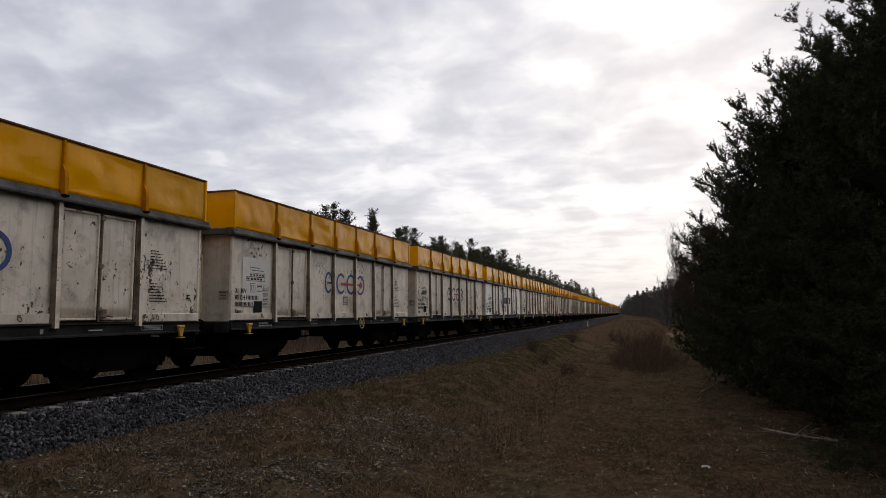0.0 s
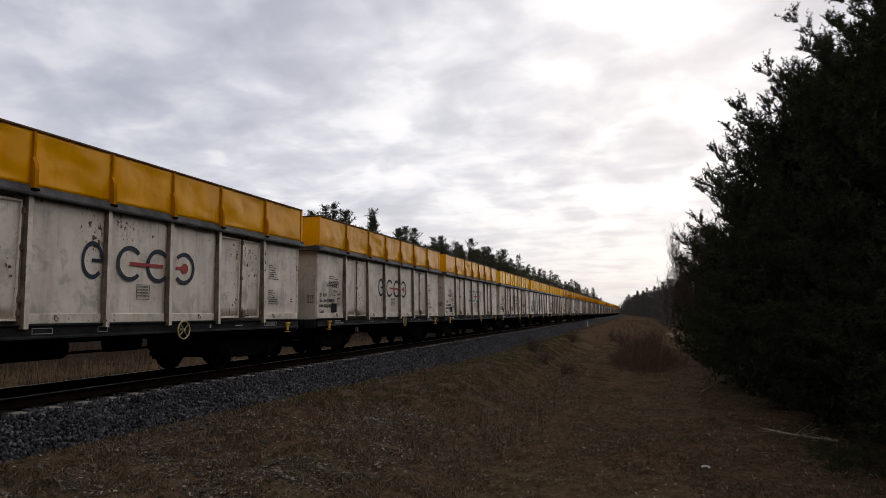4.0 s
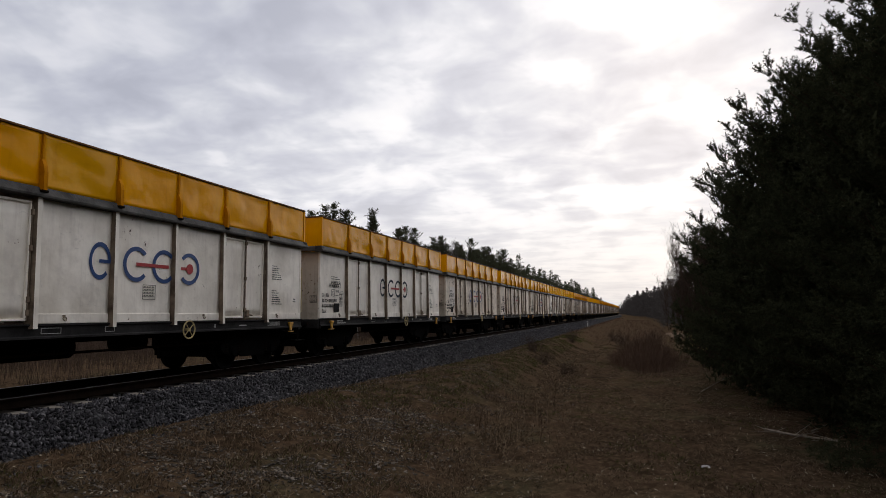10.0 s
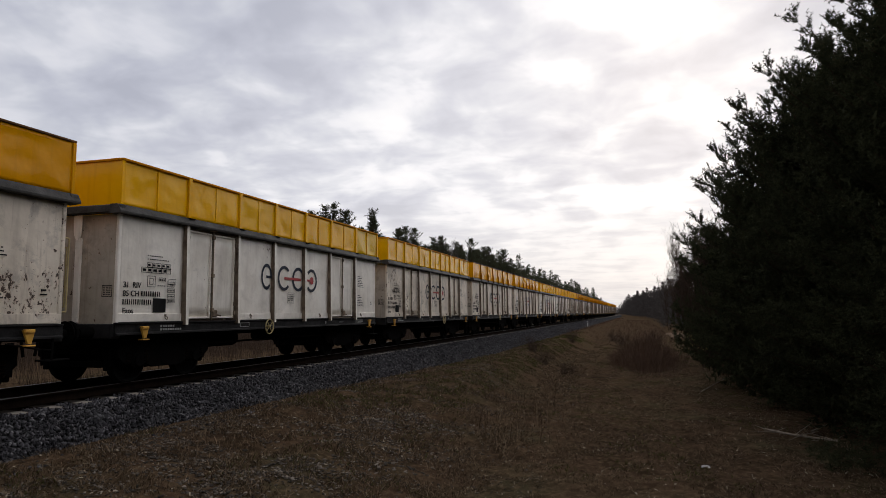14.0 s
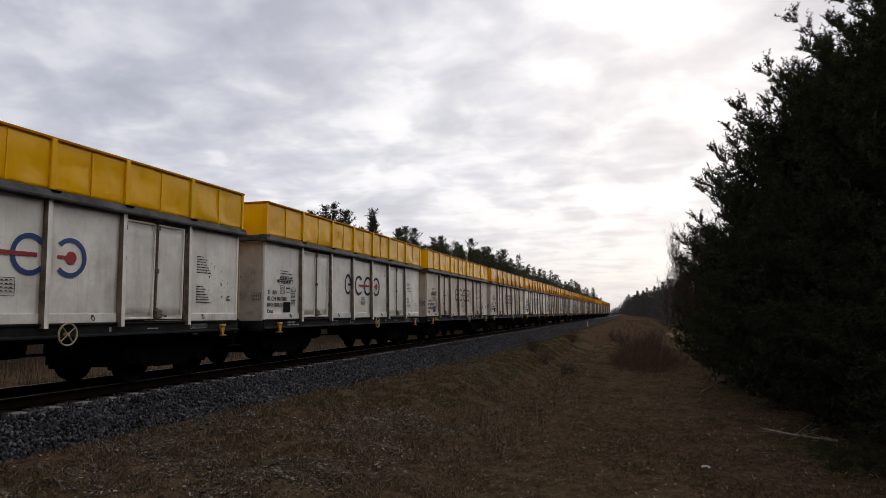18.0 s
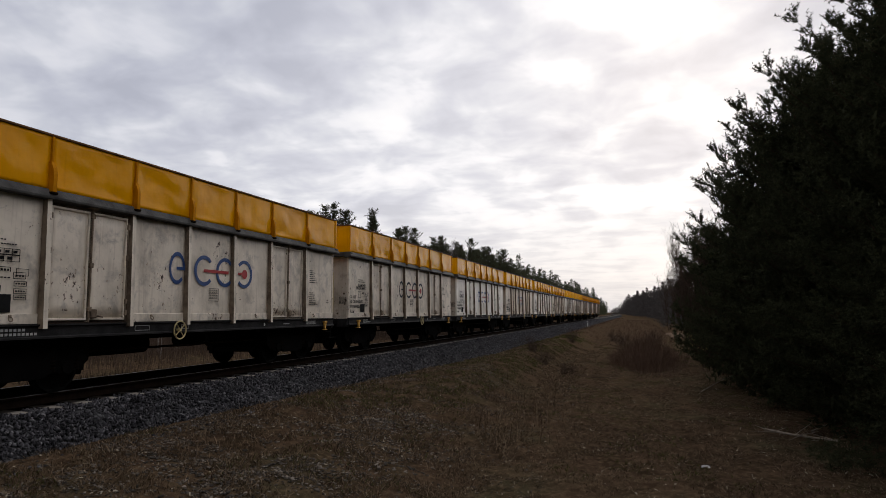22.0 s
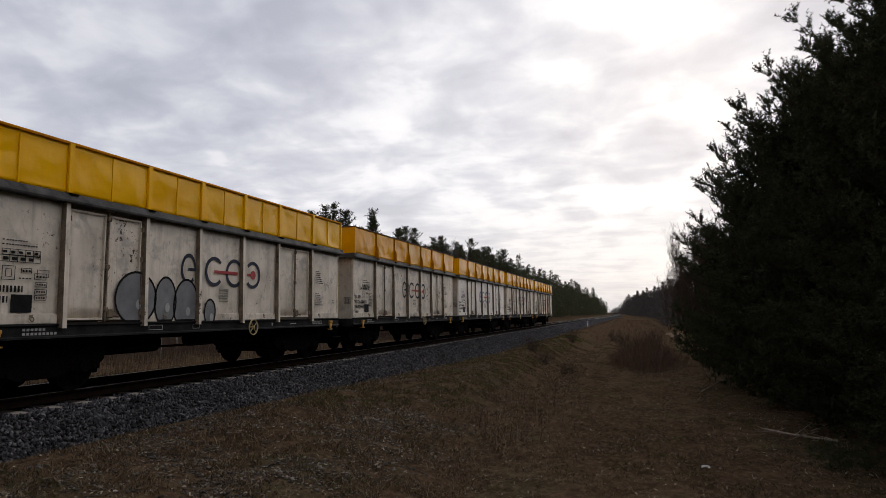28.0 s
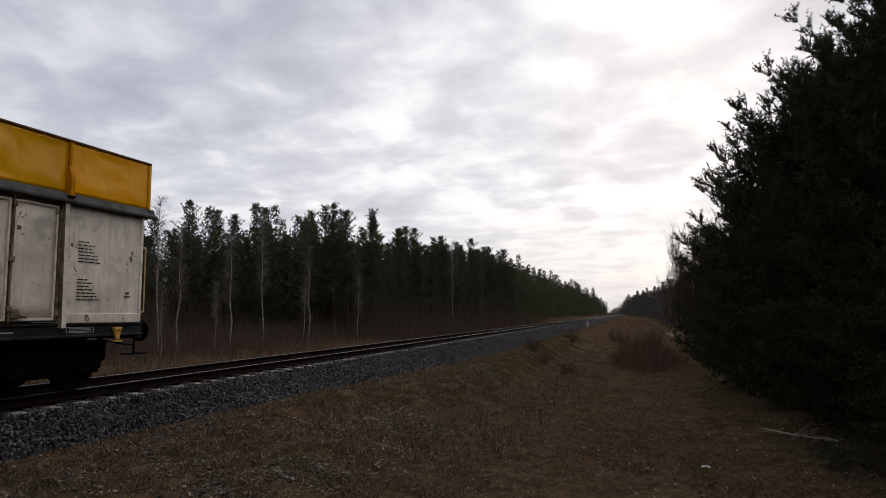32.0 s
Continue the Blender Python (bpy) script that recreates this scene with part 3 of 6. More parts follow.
def needle_mesh(name, shoots, per, length, width, spread, mat, rs):
    """Needles round each shoot: shoots is an array of (start, end) pairs."""
    a, b = shoots[:, 0], shoots[:, 1]
    n = len(a)
    t = rs.uniform(0.05, 1.05, (n, per, 1))
    d = b - a
    ln = np.linalg.norm(d, axis=1)[:, None]
    d = d / (ln + 1e-9)
    root = a[:, None] + (b - a)[:, None] * t
    r = rs.normal(0, 1, (n, per, 3))
    r -= (r * d[:, None]).sum(-1, keepdims=True) * d[:, None]
    r /= np.linalg.norm(r, axis=-1, keepdims=True)
    out = r * spread + d[:, None] * (1 - spread) * rs.uniform(0.6, 1.2, (n, per, 1))
    out /= np.linalg.norm(out, axis=-1, keepdims=True)
    side = np.cross(out, rs.normal(0, 1, (n, per, 3)))
    side /= np.linalg.norm(side, axis=-1, keepdims=True)
    L = length * rs.uniform(0.7, 1.2, (n, per, 1))
    v = np.stack([root - side * width, root + side * width, root + out * L], 2).reshape(-1, 3)
    f = np.arange(len(v)).reshape(-1, 3)
    return from_arrays(name, v, f, mat)


def young_pine(seed, height, reach):
    """Meshes of a bushy pine with limbs down to the ground and needle-clad shoots."""
    rs = np.random.RandomState(seed)
    segs, shoots, inside = [], [], []
    lean = rs.normal(0, 0.15, 2)

    def stem(h):
        q = h / height
        return np.array([lean[0] * q * q * 2, lean[1] * q * q * 2, h])

    hs = np.linspace(0, height, 9)
    for a, b in zip(hs[:-1], hs[1:]):
        segs.append((stem(a), stem(b), 0.13 * (1 - a / height) + 0.012, 0.13 * (1 - b / height) + 0.01))
    h = 0.35
    while h < height - 0.1:
        q = h / height
        for i in range(rs.randint(5, 8)):
            az = rs.uniform(0, 2 * math.pi)
            ln = reach * (1 - q) ** 0.5 * rs.uniform(0.63, 1.12) * (1.3 if rs.uniform() < 0.12 else 1.0) + 0.25
            rise = 0.15 + 0.55 * q + rs.uniform(-0.1, 0.15)
            p0 = stem(h + rs.uniform(-0.1, 0.1))
            dirn = np.array([math.cos(az), math.sin(az), rise])
            prev, k = p0, max(2, int(ln / 0.35))
            for j in range(1, k + 1):
                s = j / k
                p = p0 + dirn * ln * s + np.array([0, 0, 0.25 * ln * s * s - 0.18 * ln * s * (1 - q)]) + rs.normal(0, 0.03, 3)
                segs.append((prev, p, 0.022 * (1 - s) + 0.010, 0.018 * (1 - s) + 0.006))
                if s < 0.72:
                    for _ in range(3):
                        d = rs.normal(0, 0.30, 3)
                        inside.append((p, p + d))
                if s > 0.10:
                    for sd in (-1, 1):
                        for _ in range(3):
                            sl = rs.uniform(0.18, 0.40) * (1.15 - 0.4 * s)
                            sv = np.array([-math.sin(az) * sd, math.cos(az) * sd, 0.35]) * rs.uniform(0.5, 0.9) + dirn * rs.uniform(0.4, 0.8) + rs.normal(0, 0.15, 3)
                            sv /= np.linalg.norm(sv)
                            e = p + sv * sl + np.array([0, 0, rs.uniform(0.0, 0.12)])
                            shoots.append((p, e))
                            for _ in range(2):
                                e2 = e + (sv * 0.7 + np.array([0, 0, 0.5]) + rs.normal(0, 0.35, 3)) * rs.uniform(0.12, 0.24)
                                shoots.append((e, e2))
                prev = p
            tipv = (dirn + np.array([0, 0, 0.6])) / np.linalg.norm(dirn + np.array([0, 0, 0.6]))
            # a leader and a whorl of upturned fingers at the end of each limb
            shoots.append((prev, prev + tipv * rs.uniform(0.30, 0.46)))
            for _ in range(3):
                shoots.append((prev, prev + (tipv + rs.normal(0, 0.42, 3)) * rs.uniform(0.18, 0.32)))
        wide = reach * (1 - q) ** 0.5 * 0.6
        for _ in range(16):
            a, r = rs.uniform(0, 6.3), wide * rs.uniform(0, 1) ** 0.6
            c = stem(h) + np.array([math.cos(a) * r, math.sin(a) * r, rs.uniform(-0.2, 0.2) + 0.2 * r])
            inside.append((c, c + rs.normal(0, 0.2, 3)))
        h += rs.uniform(0.3, 0.48)
    top = stem(height)
    for _ in range(5):
        shoots.append((top, top + np.array([rs.normal(0, 0.12), rs.normal(0, 0.12), rs.uniform(0.25, 0.5)])))
    v, f = frusta(segs, 4)
    sh = np.array(shoots)
    # dense finger-like shoots outside, coarse old needles that close the inside
    fine = needle_mesh("crown", sh, 26, 0.072, 0.0105, 0.56, M["needle"], rs)
    inner = np.array(inside)
    coarse = needle_mesh("crown", inner, 16, 0.22, 0.030, 0.8, M["needle"], rs)
    vs = []
    for me in (fine, coarse):
        w = np.empty(len(me.vertices) * 3, np.float32)
        me.vertices.foreach_get("co", w)
        vs.append(w.reshape(-1, 3))
        bpy.data.meshes.remove(me)
    vs = np.concatenate(vs)
    return from_arrays("trunk", v, f, M["bark"]), from_arrays("crown", vs, np.arange(len(vs)).reshape(-1, 3), M["needle"]), len(sh)


def far_pine(seed, height, bare, coarse=False):
    """A forest pine: clear lower stem, then an uneven crown of clumps."""
    rs = np.random.RandomState(seed)
    segs, shoots = [], []
    hs = np.linspace(0, height, 7)
    off = np.cumsum(rs.normal(0, 0.10, (7, 2)), 0)
    off[0] = 0
    for i in range(6):
        segs.append(((*off[i], hs[i]), (*off[i + 1], hs[i + 1]), 0.13 * (1 - hs[i] / height) + 0.02, 0.13 * (1 - hs[i + 1] / height) + 0.015))
    h = height * bare
    while h < height - 0.12:
        q = (h - height * bare) / (height * (1 - bare))
        p0 = np.array([np.interp(h, hs, off[:, 0]), np.interp(h, hs, off[:, 1]), h])
        # a whorl of limbs that rise and turn up, tufted with needles on their outer part
        n, turn = rs.randint(4, 7), rs.uniform(0, 6.3)
        wide = (0.14 + 2.35 * (1 - q) ** 0.8) * rs.uniform(0.6, 1.2)
        for i in range(n):
            az = turn + 2 * math.pi * i / n + rs.normal(0, 0.28)
            ln = wide * (rs.uniform(1.0, 1.45) if rs.uniform() < 0.28 else rs.uniform(0.35, 0.9))
            out = np.array([math.cos(az), math.sin(az), 0.0])
            rise = 0.12 + 0.75 * q + rs.uniform(-0.15, 0.20)
            e = p0 + out * ln + np.array([0, 0, rise * ln])
            segs.append((p0, e, 0.03, 0.012))
            k = max(2, int(ln / 0.24))
            for j in range(1, k + 1):
                t = j / k
                if t < 0.30:
                    continue
                c = p0 + (e - p0) * t + np.array([0, 0, 0.10 * ln * t * t])
                for sd in (-1, 0, 1):
                    d = out * 0.6 + np.array([-out[1], out[0], 0]) * sd * 0.75 + np.array([0, 0, rs.uniform(0.25, 0.85)]) + rs.normal(0, 0.18, 3)
                    shoots.append((c, c + d / np.linalg.norm(d) * rs.uniform(0.22, 0.42)))
        h += rs.uniform(0.32, 0.60) * (1.1 - 0.50 * q)
    for _ in range(9):
        shoots.append((p0 - np.array([0, 0, rs.uniform(0, 0.4)]), p0 + np.array([rs.normal(0, 0.10), rs.normal(0, 0.10), rs.uniform(0.25, 0.45)])))
    v, f = frusta(segs, 4)
    sh = np.array(shoots)
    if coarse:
        return from_arrays("trunk", *frusta(segs[:6], 4), M["bark"]), needle_mesh("crown", sh[::2], 2, 0.40, 0.066, 0.72, M["hazed_needle"], rs)
    return from_arrays("trunk", v, f, M["bark"]), needle_mesh("crown", sh, 11, 0.17, 0.024, 0.70, M["hazed_needle"], rs)


def birch_tree(seed, height):
    rs = np.random.RandomState(seed)
    stem, twigs = [], []
    n = 9
    hs = np.linspace(0, height, n)
    off = np.cumsum(rs.normal(0, 0.07, (n, 2)), 0)
    off[0] = 0
    for i in range(n - 1):
        stem.append(((*off[i], hs[i]), (*off[i + 1], hs[i + 1]), 0.062 * (1 - hs[i] / height) + 0.010, 0.062 * (1 - hs[i + 1] / height) + 0.008))
    for h in np.arange(height * 0.35, height, 0.22):
        q = h / height
        p0 = np.array([np.interp(h, hs, off[:, 0]), np.interp(h, hs, off[:, 1]), h])
        for _ in range(3):
            az = rs.uniform(0, 6.3)
            ln = (0.3 + 1.7 * (1 - q)) * rs.uniform(0.5, 1.0)
            e = p0 + np.array([math.cos(az) * 0.55, math.sin(az) * 0.55, 1.0]) * ln
            twigs.append((p0, e, 0.010, 0.004))
            for _ in range(8):
                s = rs.uniform(0.3, 1)
                c = p0 + (e - p0) * s
                d = np.array([math.cos(az) + rs.normal(0, 0.8), math.sin(az) + rs.normal(0, 0.8), rs.uniform(0.3, 1.4)]) * rs.uniform(0.2, 0.5)
                twigs.append((c, c + d, 0.006, 0.003))
    v, f = frusta(stem, 6)
    v2, f2 = frusta(twigs, 3)
    return from_arrays("trunk", v, f, M["birch"]), from_arrays("twigs", v2, f2, M["birch_twig"])


def plant(name, parts, label, category, group=""):
    """A tree: an Empty at its base with its parts under it."""
    root = tagged(new(name), label, category, group)
    for nm, me in parts:
        part(nm, me, None, root)
    return root


def stand(template, places, rs, sink=0.05, low=0.85, high=1.15):
    """Copies of a tree template at the given places."""
    for x, y in places:
        s = rs.uniform(low, high)
        m = pose(x, y, float(land_z(x, y)) - sink, 0, 0, rs.uniform(0, 360))
        ob = copy_thing(template, m)
        ob.scale = (s * rs.uniform(0.92, 1.08), s * rs.uniform(0.92, 1.08), s)


def at_place(ob, x, y, s=1.0, rz=0.0):
    ob.matrix_basis = pose(x, y, float(land_z(x, y)) - 0.05, 0, 0, rz)
    ob.scale = (s, s, s)
    return ob


def forest_edge(y):
    """How far the forest beyond the line stands from the camera's side, along the line."""
    return 42.0 - 14.5 * float(ramp01((y - 55.0) / 3.0))


BIRCHES = ((0, -27.0, 32.0, 0.76), (1, -27.0, 33.7, 0.86), (1, -27.0, 38.9, 0.88), (0, -27.0, 43.2, 0.80), (1, -27.0, 50.1, 0.92), (1, -26.0, 36.0, 0.5), (1, -25.4, 46.5, 0.5), (1, -25.0, 56.0, 0.7), (0, -26.0, 92.0, 1.05), (0, -27.0, 98.0, 1.0), (1, -23.5, 28.0, 0.4))


TALL_PINES = ((-42, 53.8, 14.0), (-42, 57.8, 13.6), (-42, 60.9, 13.7), (-42, 65.4, 15.6), (-42, 68.4, 15.7), (-42, 76.1, 15.5), (-42, 80.0, 17.1), (-28.0, 56.8, 13.5), (-28.0, 59.4, 13.1), (-28.0, 65.7, 14.3), (-28.0, 67.0, 13.7), (-28.0, 80.8, 14.1), (-28.0, 89.6, 13.8), (-28.0, 93.1, 14.4), (-28.0, 121.4, 15.6), (-28.0, 139.5, 16.7), (-28.0, 158.6, 16.9))


def build_trees():
    rs = np.random.RandomState(23)
    # dark pines along the path, and unseen ones added behind the camera
    young = []
    for i, (hh, rr) in enumerate(((10.2, 3.1), (9.2, 2.8), (7.8, 2.5))):
        tr, cr, n = young_pine(50 + i, hh, rr)
        young.append(plant("pine_tree", (("trunk", tr), ("crown", cr)), "dense dark green pine with limbs down to the ground", "tree", "pines along the path"))
    near = [(0, 5.9, 13.4, 0.90, 20), (0, 5.3, 17.0, 0.93, 140), (0, 4.9, 21.0, 0.94, 250), (2, 4.15, 25.6, 1.12, 80), (2, 4.9, 30.5, 1.00, 10), (0, 7.6, 16.0, 0.85, 300), (1, 7.2, 21.0, 0.95, 200), (1, 7.0, 26.0, 0.85, 30), (1, 6.4, 9.8, 1.0, 60), (2, 6.0, 15.4, 0.95, 5), (2, 5.8, 19.2, 1.0, 95), (2, 5.6, 23.2, 0.95, 185),
            (2, 5.1, 36.0, 0.9, 120), (1, 6.2, 41.0, 0.85, 220), (2, 5.2, 48.0, 1.0, 310), (0, 9.0, 12.0, 1.0, 10), (1, 6.6, 18.0, 0.95, 40), (1, 10.6, 18.0, 1.1, 100), (2, 10.0, 24.0, 1.15, 190), (0, 9.0, 30.0, 0.95, 270), (2, 8.0, 35.0, 1.1, 333), (0, 12.0, 14.5, 1.0, 45), (0, 13.0, 21.0, 1.0, 145), (1, 12.0, 28.0, 1.0, 245), (1, 9.5, 7.5, 1.0, 15),
            # out of view: added beside and behind the camera to block sky light
            (0, 7.5, 3.0, 0.85, 40), (1, 7.0, -7.0, 0.9, 130), (1, 5.6, -12.5, 1.05, 210), (0, 6.0, -18.0, 1.0, 280), (1, 6.4, -24.0, 1.1, 350), (0, 8.8, -4.0, 1.1, 15), (0, 9.0, -14.0, 1.1, 165), (0, 2.5, -20.0, 1.1, 25), (1, -1.5, -22.0, 1.1, 75), (0, -5.0, -24.0, 1.1, 125), (0, 1.0, -27.0, 1.1, 175)]
    seen = set()
    for k, x, y, s, rz in near:
        ob = copy_thing(young[k], Matrix.Identity(4)) if k in seen else young[k]
        seen.add(k)
        at_place(ob, x, y, s, rz)
    # forest beyond the line and far along both sides
    kinds, far_kinds = [], []
    for i, (hh, bare) in enumerate(((13.8, 0.16), (12.8, 0.06), (14.5, 0.24), (11.8, 0.04))):
        tr, cr = far_pine(70 + i, hh, bare)
        kinds.append(plant("forest_pine", (("trunk", tr), ("crown", cr)), "tall forest pine with an uneven dark green crown", "tree", "forest pines"))
        far_kinds.append(far_pine(80 + i, hh, bare, True))
    spots = []
    for row, (back, gap) in enumerate(((0.0, 2.5), (2.8, 2.6), (6.0, 2.9), (10.5, 3.4), (15, 3.4), (21, 3.6), (28, 4.0))):
        y = 34.0 + row * 0.8
        while y < 150:
            spots.append((-forest_edge(y) - back + rs.normal(0, 0.7), y + rs.normal(0, 0.6)))
            y += gap * rs.uniform(0.7, 1.35) * (0.85 if y < 84 else 1.0) * (1.6 if row > 4 and y > 100 else 1.0)
    for row, o in enumerate((27.5, 31.0, 36.0)):
        y = 150.0 + row * 2
        while y < 900:
            spots.append((track_x(y) + 10.97 - o + 8.0 * float(ramp01((y - 250.0) / 450.0)) + rs.normal(0, 1.0), y))
            y += (3.0 + (y - 150) * 0.012) * rs.uniform(0.7, 1.35)
    for row, o in enumerate((5.6, 8.5, 12.5)):
        y = 112.0 + row * 2
        while y < 900:
            # the woods close in on the line where it bends
            near_line = float(ramp01((y - 150.0) / 400.0))
            x = (o + 2.5 * float(ramp01((y - 120) / 60.0))) * (1 - near_line) + (track_x(y) + 7.5 + (o - 5.6) * 1.3) * near_line
            spots.append((x + rs.normal(0, 0.9), y))
            y += (3.2 + (y - 50) * 0.009) * rs.uniform(0.7, 1.35)
    # pines that stand out above the rest, by their place and height
    spots += [(x, y) for x, y, _ in TALL_PINES]
    heights = {(x, y): hh for x, y, hh in TALL_PINES}
    spots.sort(key=lambda q: math.hypot(q[0], q[1]))
    used = set()
    far_v, bare_v = [], []
    for n, (x, y) in enumerate(spots):
        k = rs.randint(4)
        z = float(land_z(x, y)) - 0.05
        s = (rs.uniform(0.70, 1.04) if y < 75 else rs.uniform(0.88, 1.16)) * (0.60 + 0.27 * float(ramp01((y - 120.0) / 220.0)) if x > -12 and y < 400 else 1.0)
        if x > -12 or x > track_x(y) + 3:
            s *= 1 - 0.55 * float(ramp01((y - 420.0) / 480.0))
        else:
            s *= 0.88 if y < 110 else 1 - 0.72 * float(ramp01((y - 330.0) / 560.0))
        if (x, y) in heights:
            s = heights[(x, y)] * 0.95 / (13.8, 12.8, 14.5, 11.8)[k]
        a = rs.uniform(0, 360)
        if n < 300 and x < -12 and y < 300:
            ob = kinds[k]
            if k in used:
                ob = copy_thing(kinds[k], pose(x, y, z, 0, 0, a))
            else:
                ob.matrix_basis = pose(x, y, z, 0, 0, a)
                used.add(k)
            ob.scale = (s, s, s)
        else:
            for me in far_kinds[k]:
                v = np.empty(len(me.vertices) * 3, np.float32)
                me.vertices.foreach_get("co", v)
                v = v.reshape(-1, 3) * s
                ca, sa = math.cos(a), math.sin(a)
                v = np.stack([v[:, 0] * ca - v[:, 1] * sa + x, v[:, 0] * sa + v[:, 1] * ca + y, v[:, 2] + z], -1)
                if len(me.polygons[0].vertices) == 3:
                    (bare_v if x > track_x(y) + 3 else far_v).append(v)
    # low young growth between the trunks
    for i in range(150):
        y = rs.uniform(50, 92)
        spot = (-forest_edge(y) - rs.uniform(3, 34), y)
        me = far_kinds[rs.randint(4)][1]
        v = np.empty(len(me.vertices) * 3, np.float32)
        me.vertices.foreach_get("co", v)
        s, a = rs.uniform(0.7, 0.95), rs.uniform(0, 6.3)
        v = v.reshape(-1, 3) * s
        far_v.append(np.stack([v[:, 0] * math.cos(a) - v[:, 1] * math.sin(a) + spot[0], v[:, 0] * math.sin(a) + v[:, 1] * math.cos(a) + spot[1], v[:, 2] + float(land_z(*spot)) - 0.1], -1))
    me = far_kinds[3][1]
    low_v = np.empty(len(me.vertices) * 3, np.float32)
    me.vertices.foreach_get("co", low_v)
    low_v = low_v.reshape(-1, 3)
    for i in range(620):
        y = 40 + 140 * rs.uniform() ** 1.6
        x = -forest_edge(y) - rs.uniform(-1.0, 12.0)
        s, a = rs.uniform(0.25, 0.5), rs.uniform(0, 6.3)
        ca, sa = math.cos(a) * s, math.sin(a) * s
        far_v.append(np.stack([low_v[:, 0] * ca - low_v[:, 1] * sa + x, low_v[:, 0] * sa + low_v[:, 1] * ca + y, low_v[:, 2] * s + float(land_z(x, y)) - 0.1], -1))
    v = np.concatenate(far_v)
    tagged(new("far_forest", from_arrays("far_forest", v, np.arange(len(v)).reshape(-1, 3), M["hazed_needle"])), "dark pine forest beyond the line", "forest", kind="stuff")
    v = np.concatenate(bare_v)
    tagged(new("far_woods", from_arrays("far_woods", v, np.arange(len(v)).reshape(-1, 3), M["hazed_twig"])), "leafless grey-brown woods far along the path", "forest", kind="stuff")
    # slim birches in front of the forest, and bare young trees by the path
    birches = []
    for i, hh in enumerate((12.0, 8.6)):
        tr, tw = birch_tree(90 + i, hh)
        birches.append(plant("birch_tree", (("trunk", tr), ("crown", tw)), "slim bare birch with a pale speckled trunk", "tree", "birches by the forest"))
    first = set()
    for k, x, y, s in BIRCHES:
        ob = birches[k] if k not in first else copy_thing(birches[k], Matrix.Identity(4))
        first.add(k)
        at_place(ob, x, y, s, 31 * y)
    tr, tw = bare_tree(95, 7.6)
    bush = plant("bare_tree", (("stem", tr), ("crown", tw)), "leafless grey-brown young tree with fine twigs", "tree", "bare trees by the path")
    for i, (x, y, s) in enumerate(((3.6, 32.0, 0.92), (3.7, 37.5, 1.05), (3.7, 43.0, 1.1), (3.5, 49.0, 1.1), (4.2, 56.0, 1.05), (4.4, 64.0, 1.0), (4.1, 29.0, 0.90), (4.2, 34.0, 1.05), (5.9, 74.0, 1.0), (6.2, 86.0, 1.0), (5.2, 98.0, 1.0), (5.0, 40.0, 1.1), (5.4, 53.0, 1.1), (4.8, 60.0, 1.1), (5.6, 68.0, 1.2), (6.6, 79.0, 1.1), (5.5, 91.0, 1.2), (6.5, 57.0, 1.1), (7.0, 75.0, 1.2), (6.8, 100.0, 1.2), (7.4, 64.0, 1.2), (8.0, 88.0, 1.25), (4.4, 105.0, 1.1), (9.0, 70.0, 1.2), (9.4, 80.0, 1.2), (4.9, 68.0, 1.05), (6.0, 84.0, 1.2))):
        at_place(bush if i == 0 else copy_thing(bush, Matrix.Identity(4)), x, y, s, 77 * i)


def bare_tree(seed, height):
    """Several thin stems that fan out into fine upright twigs."""
    rs = np.random.RandomState(seed)
    stems, twigs = [], []
    for i in range(6):
        az = rs.uniform(0, 6.3)
        p = np.array([math.cos(az) * 0.12, math.sin(az) * 0.12, 0])
        d = np.array([math.cos(az) * rs.uniform(0.05, 0.28), math.sin(az) * rs.uniform(0.05, 0.28), 1.0])
        top = height * rs.uniform(0.6, 1.0)
        n = 8
        for j in range(n):
            e = p + d * top / n + rs.normal(0, 0.05, 3)
            stems.append((p, e, 0.016 * (1 - j / n) + 0.004, 0.016 * (1 - (j + 1) / n) + 0.003))
            if j > 1:
                for _ in range(14):
                    a = rs.uniform(0, 6.3)
                    q = p + (e - p) * rs.uniform(0, 1)
                    t = q + np.array([math.cos(a) * 0.5, math.sin(a) * 0.5, rs.uniform(0.6, 1.3)]) * rs.uniform(0.4, 0.9)
                    twigs.append((q, t, 0.0048, 0.0026))
                    for _ in range(2):
                        q2 = q + (t - q) * rs.uniform(0.3, 1)
                        twigs.append((q2, q2 + np.array([rs.normal(0, 0.3), rs.normal(0, 0.3), rs.uniform(0.3, 0.8)]) * 0.6, 0.0045, 0.0025))
            p = e
    v, f = frusta(stems, 4)
    v2, f2 = frusta(twigs, 3)
    return from_arrays("stem", v, f, M["bark"]), from_arrays("twigs", v2, f2, M["twig"])


build_trees()


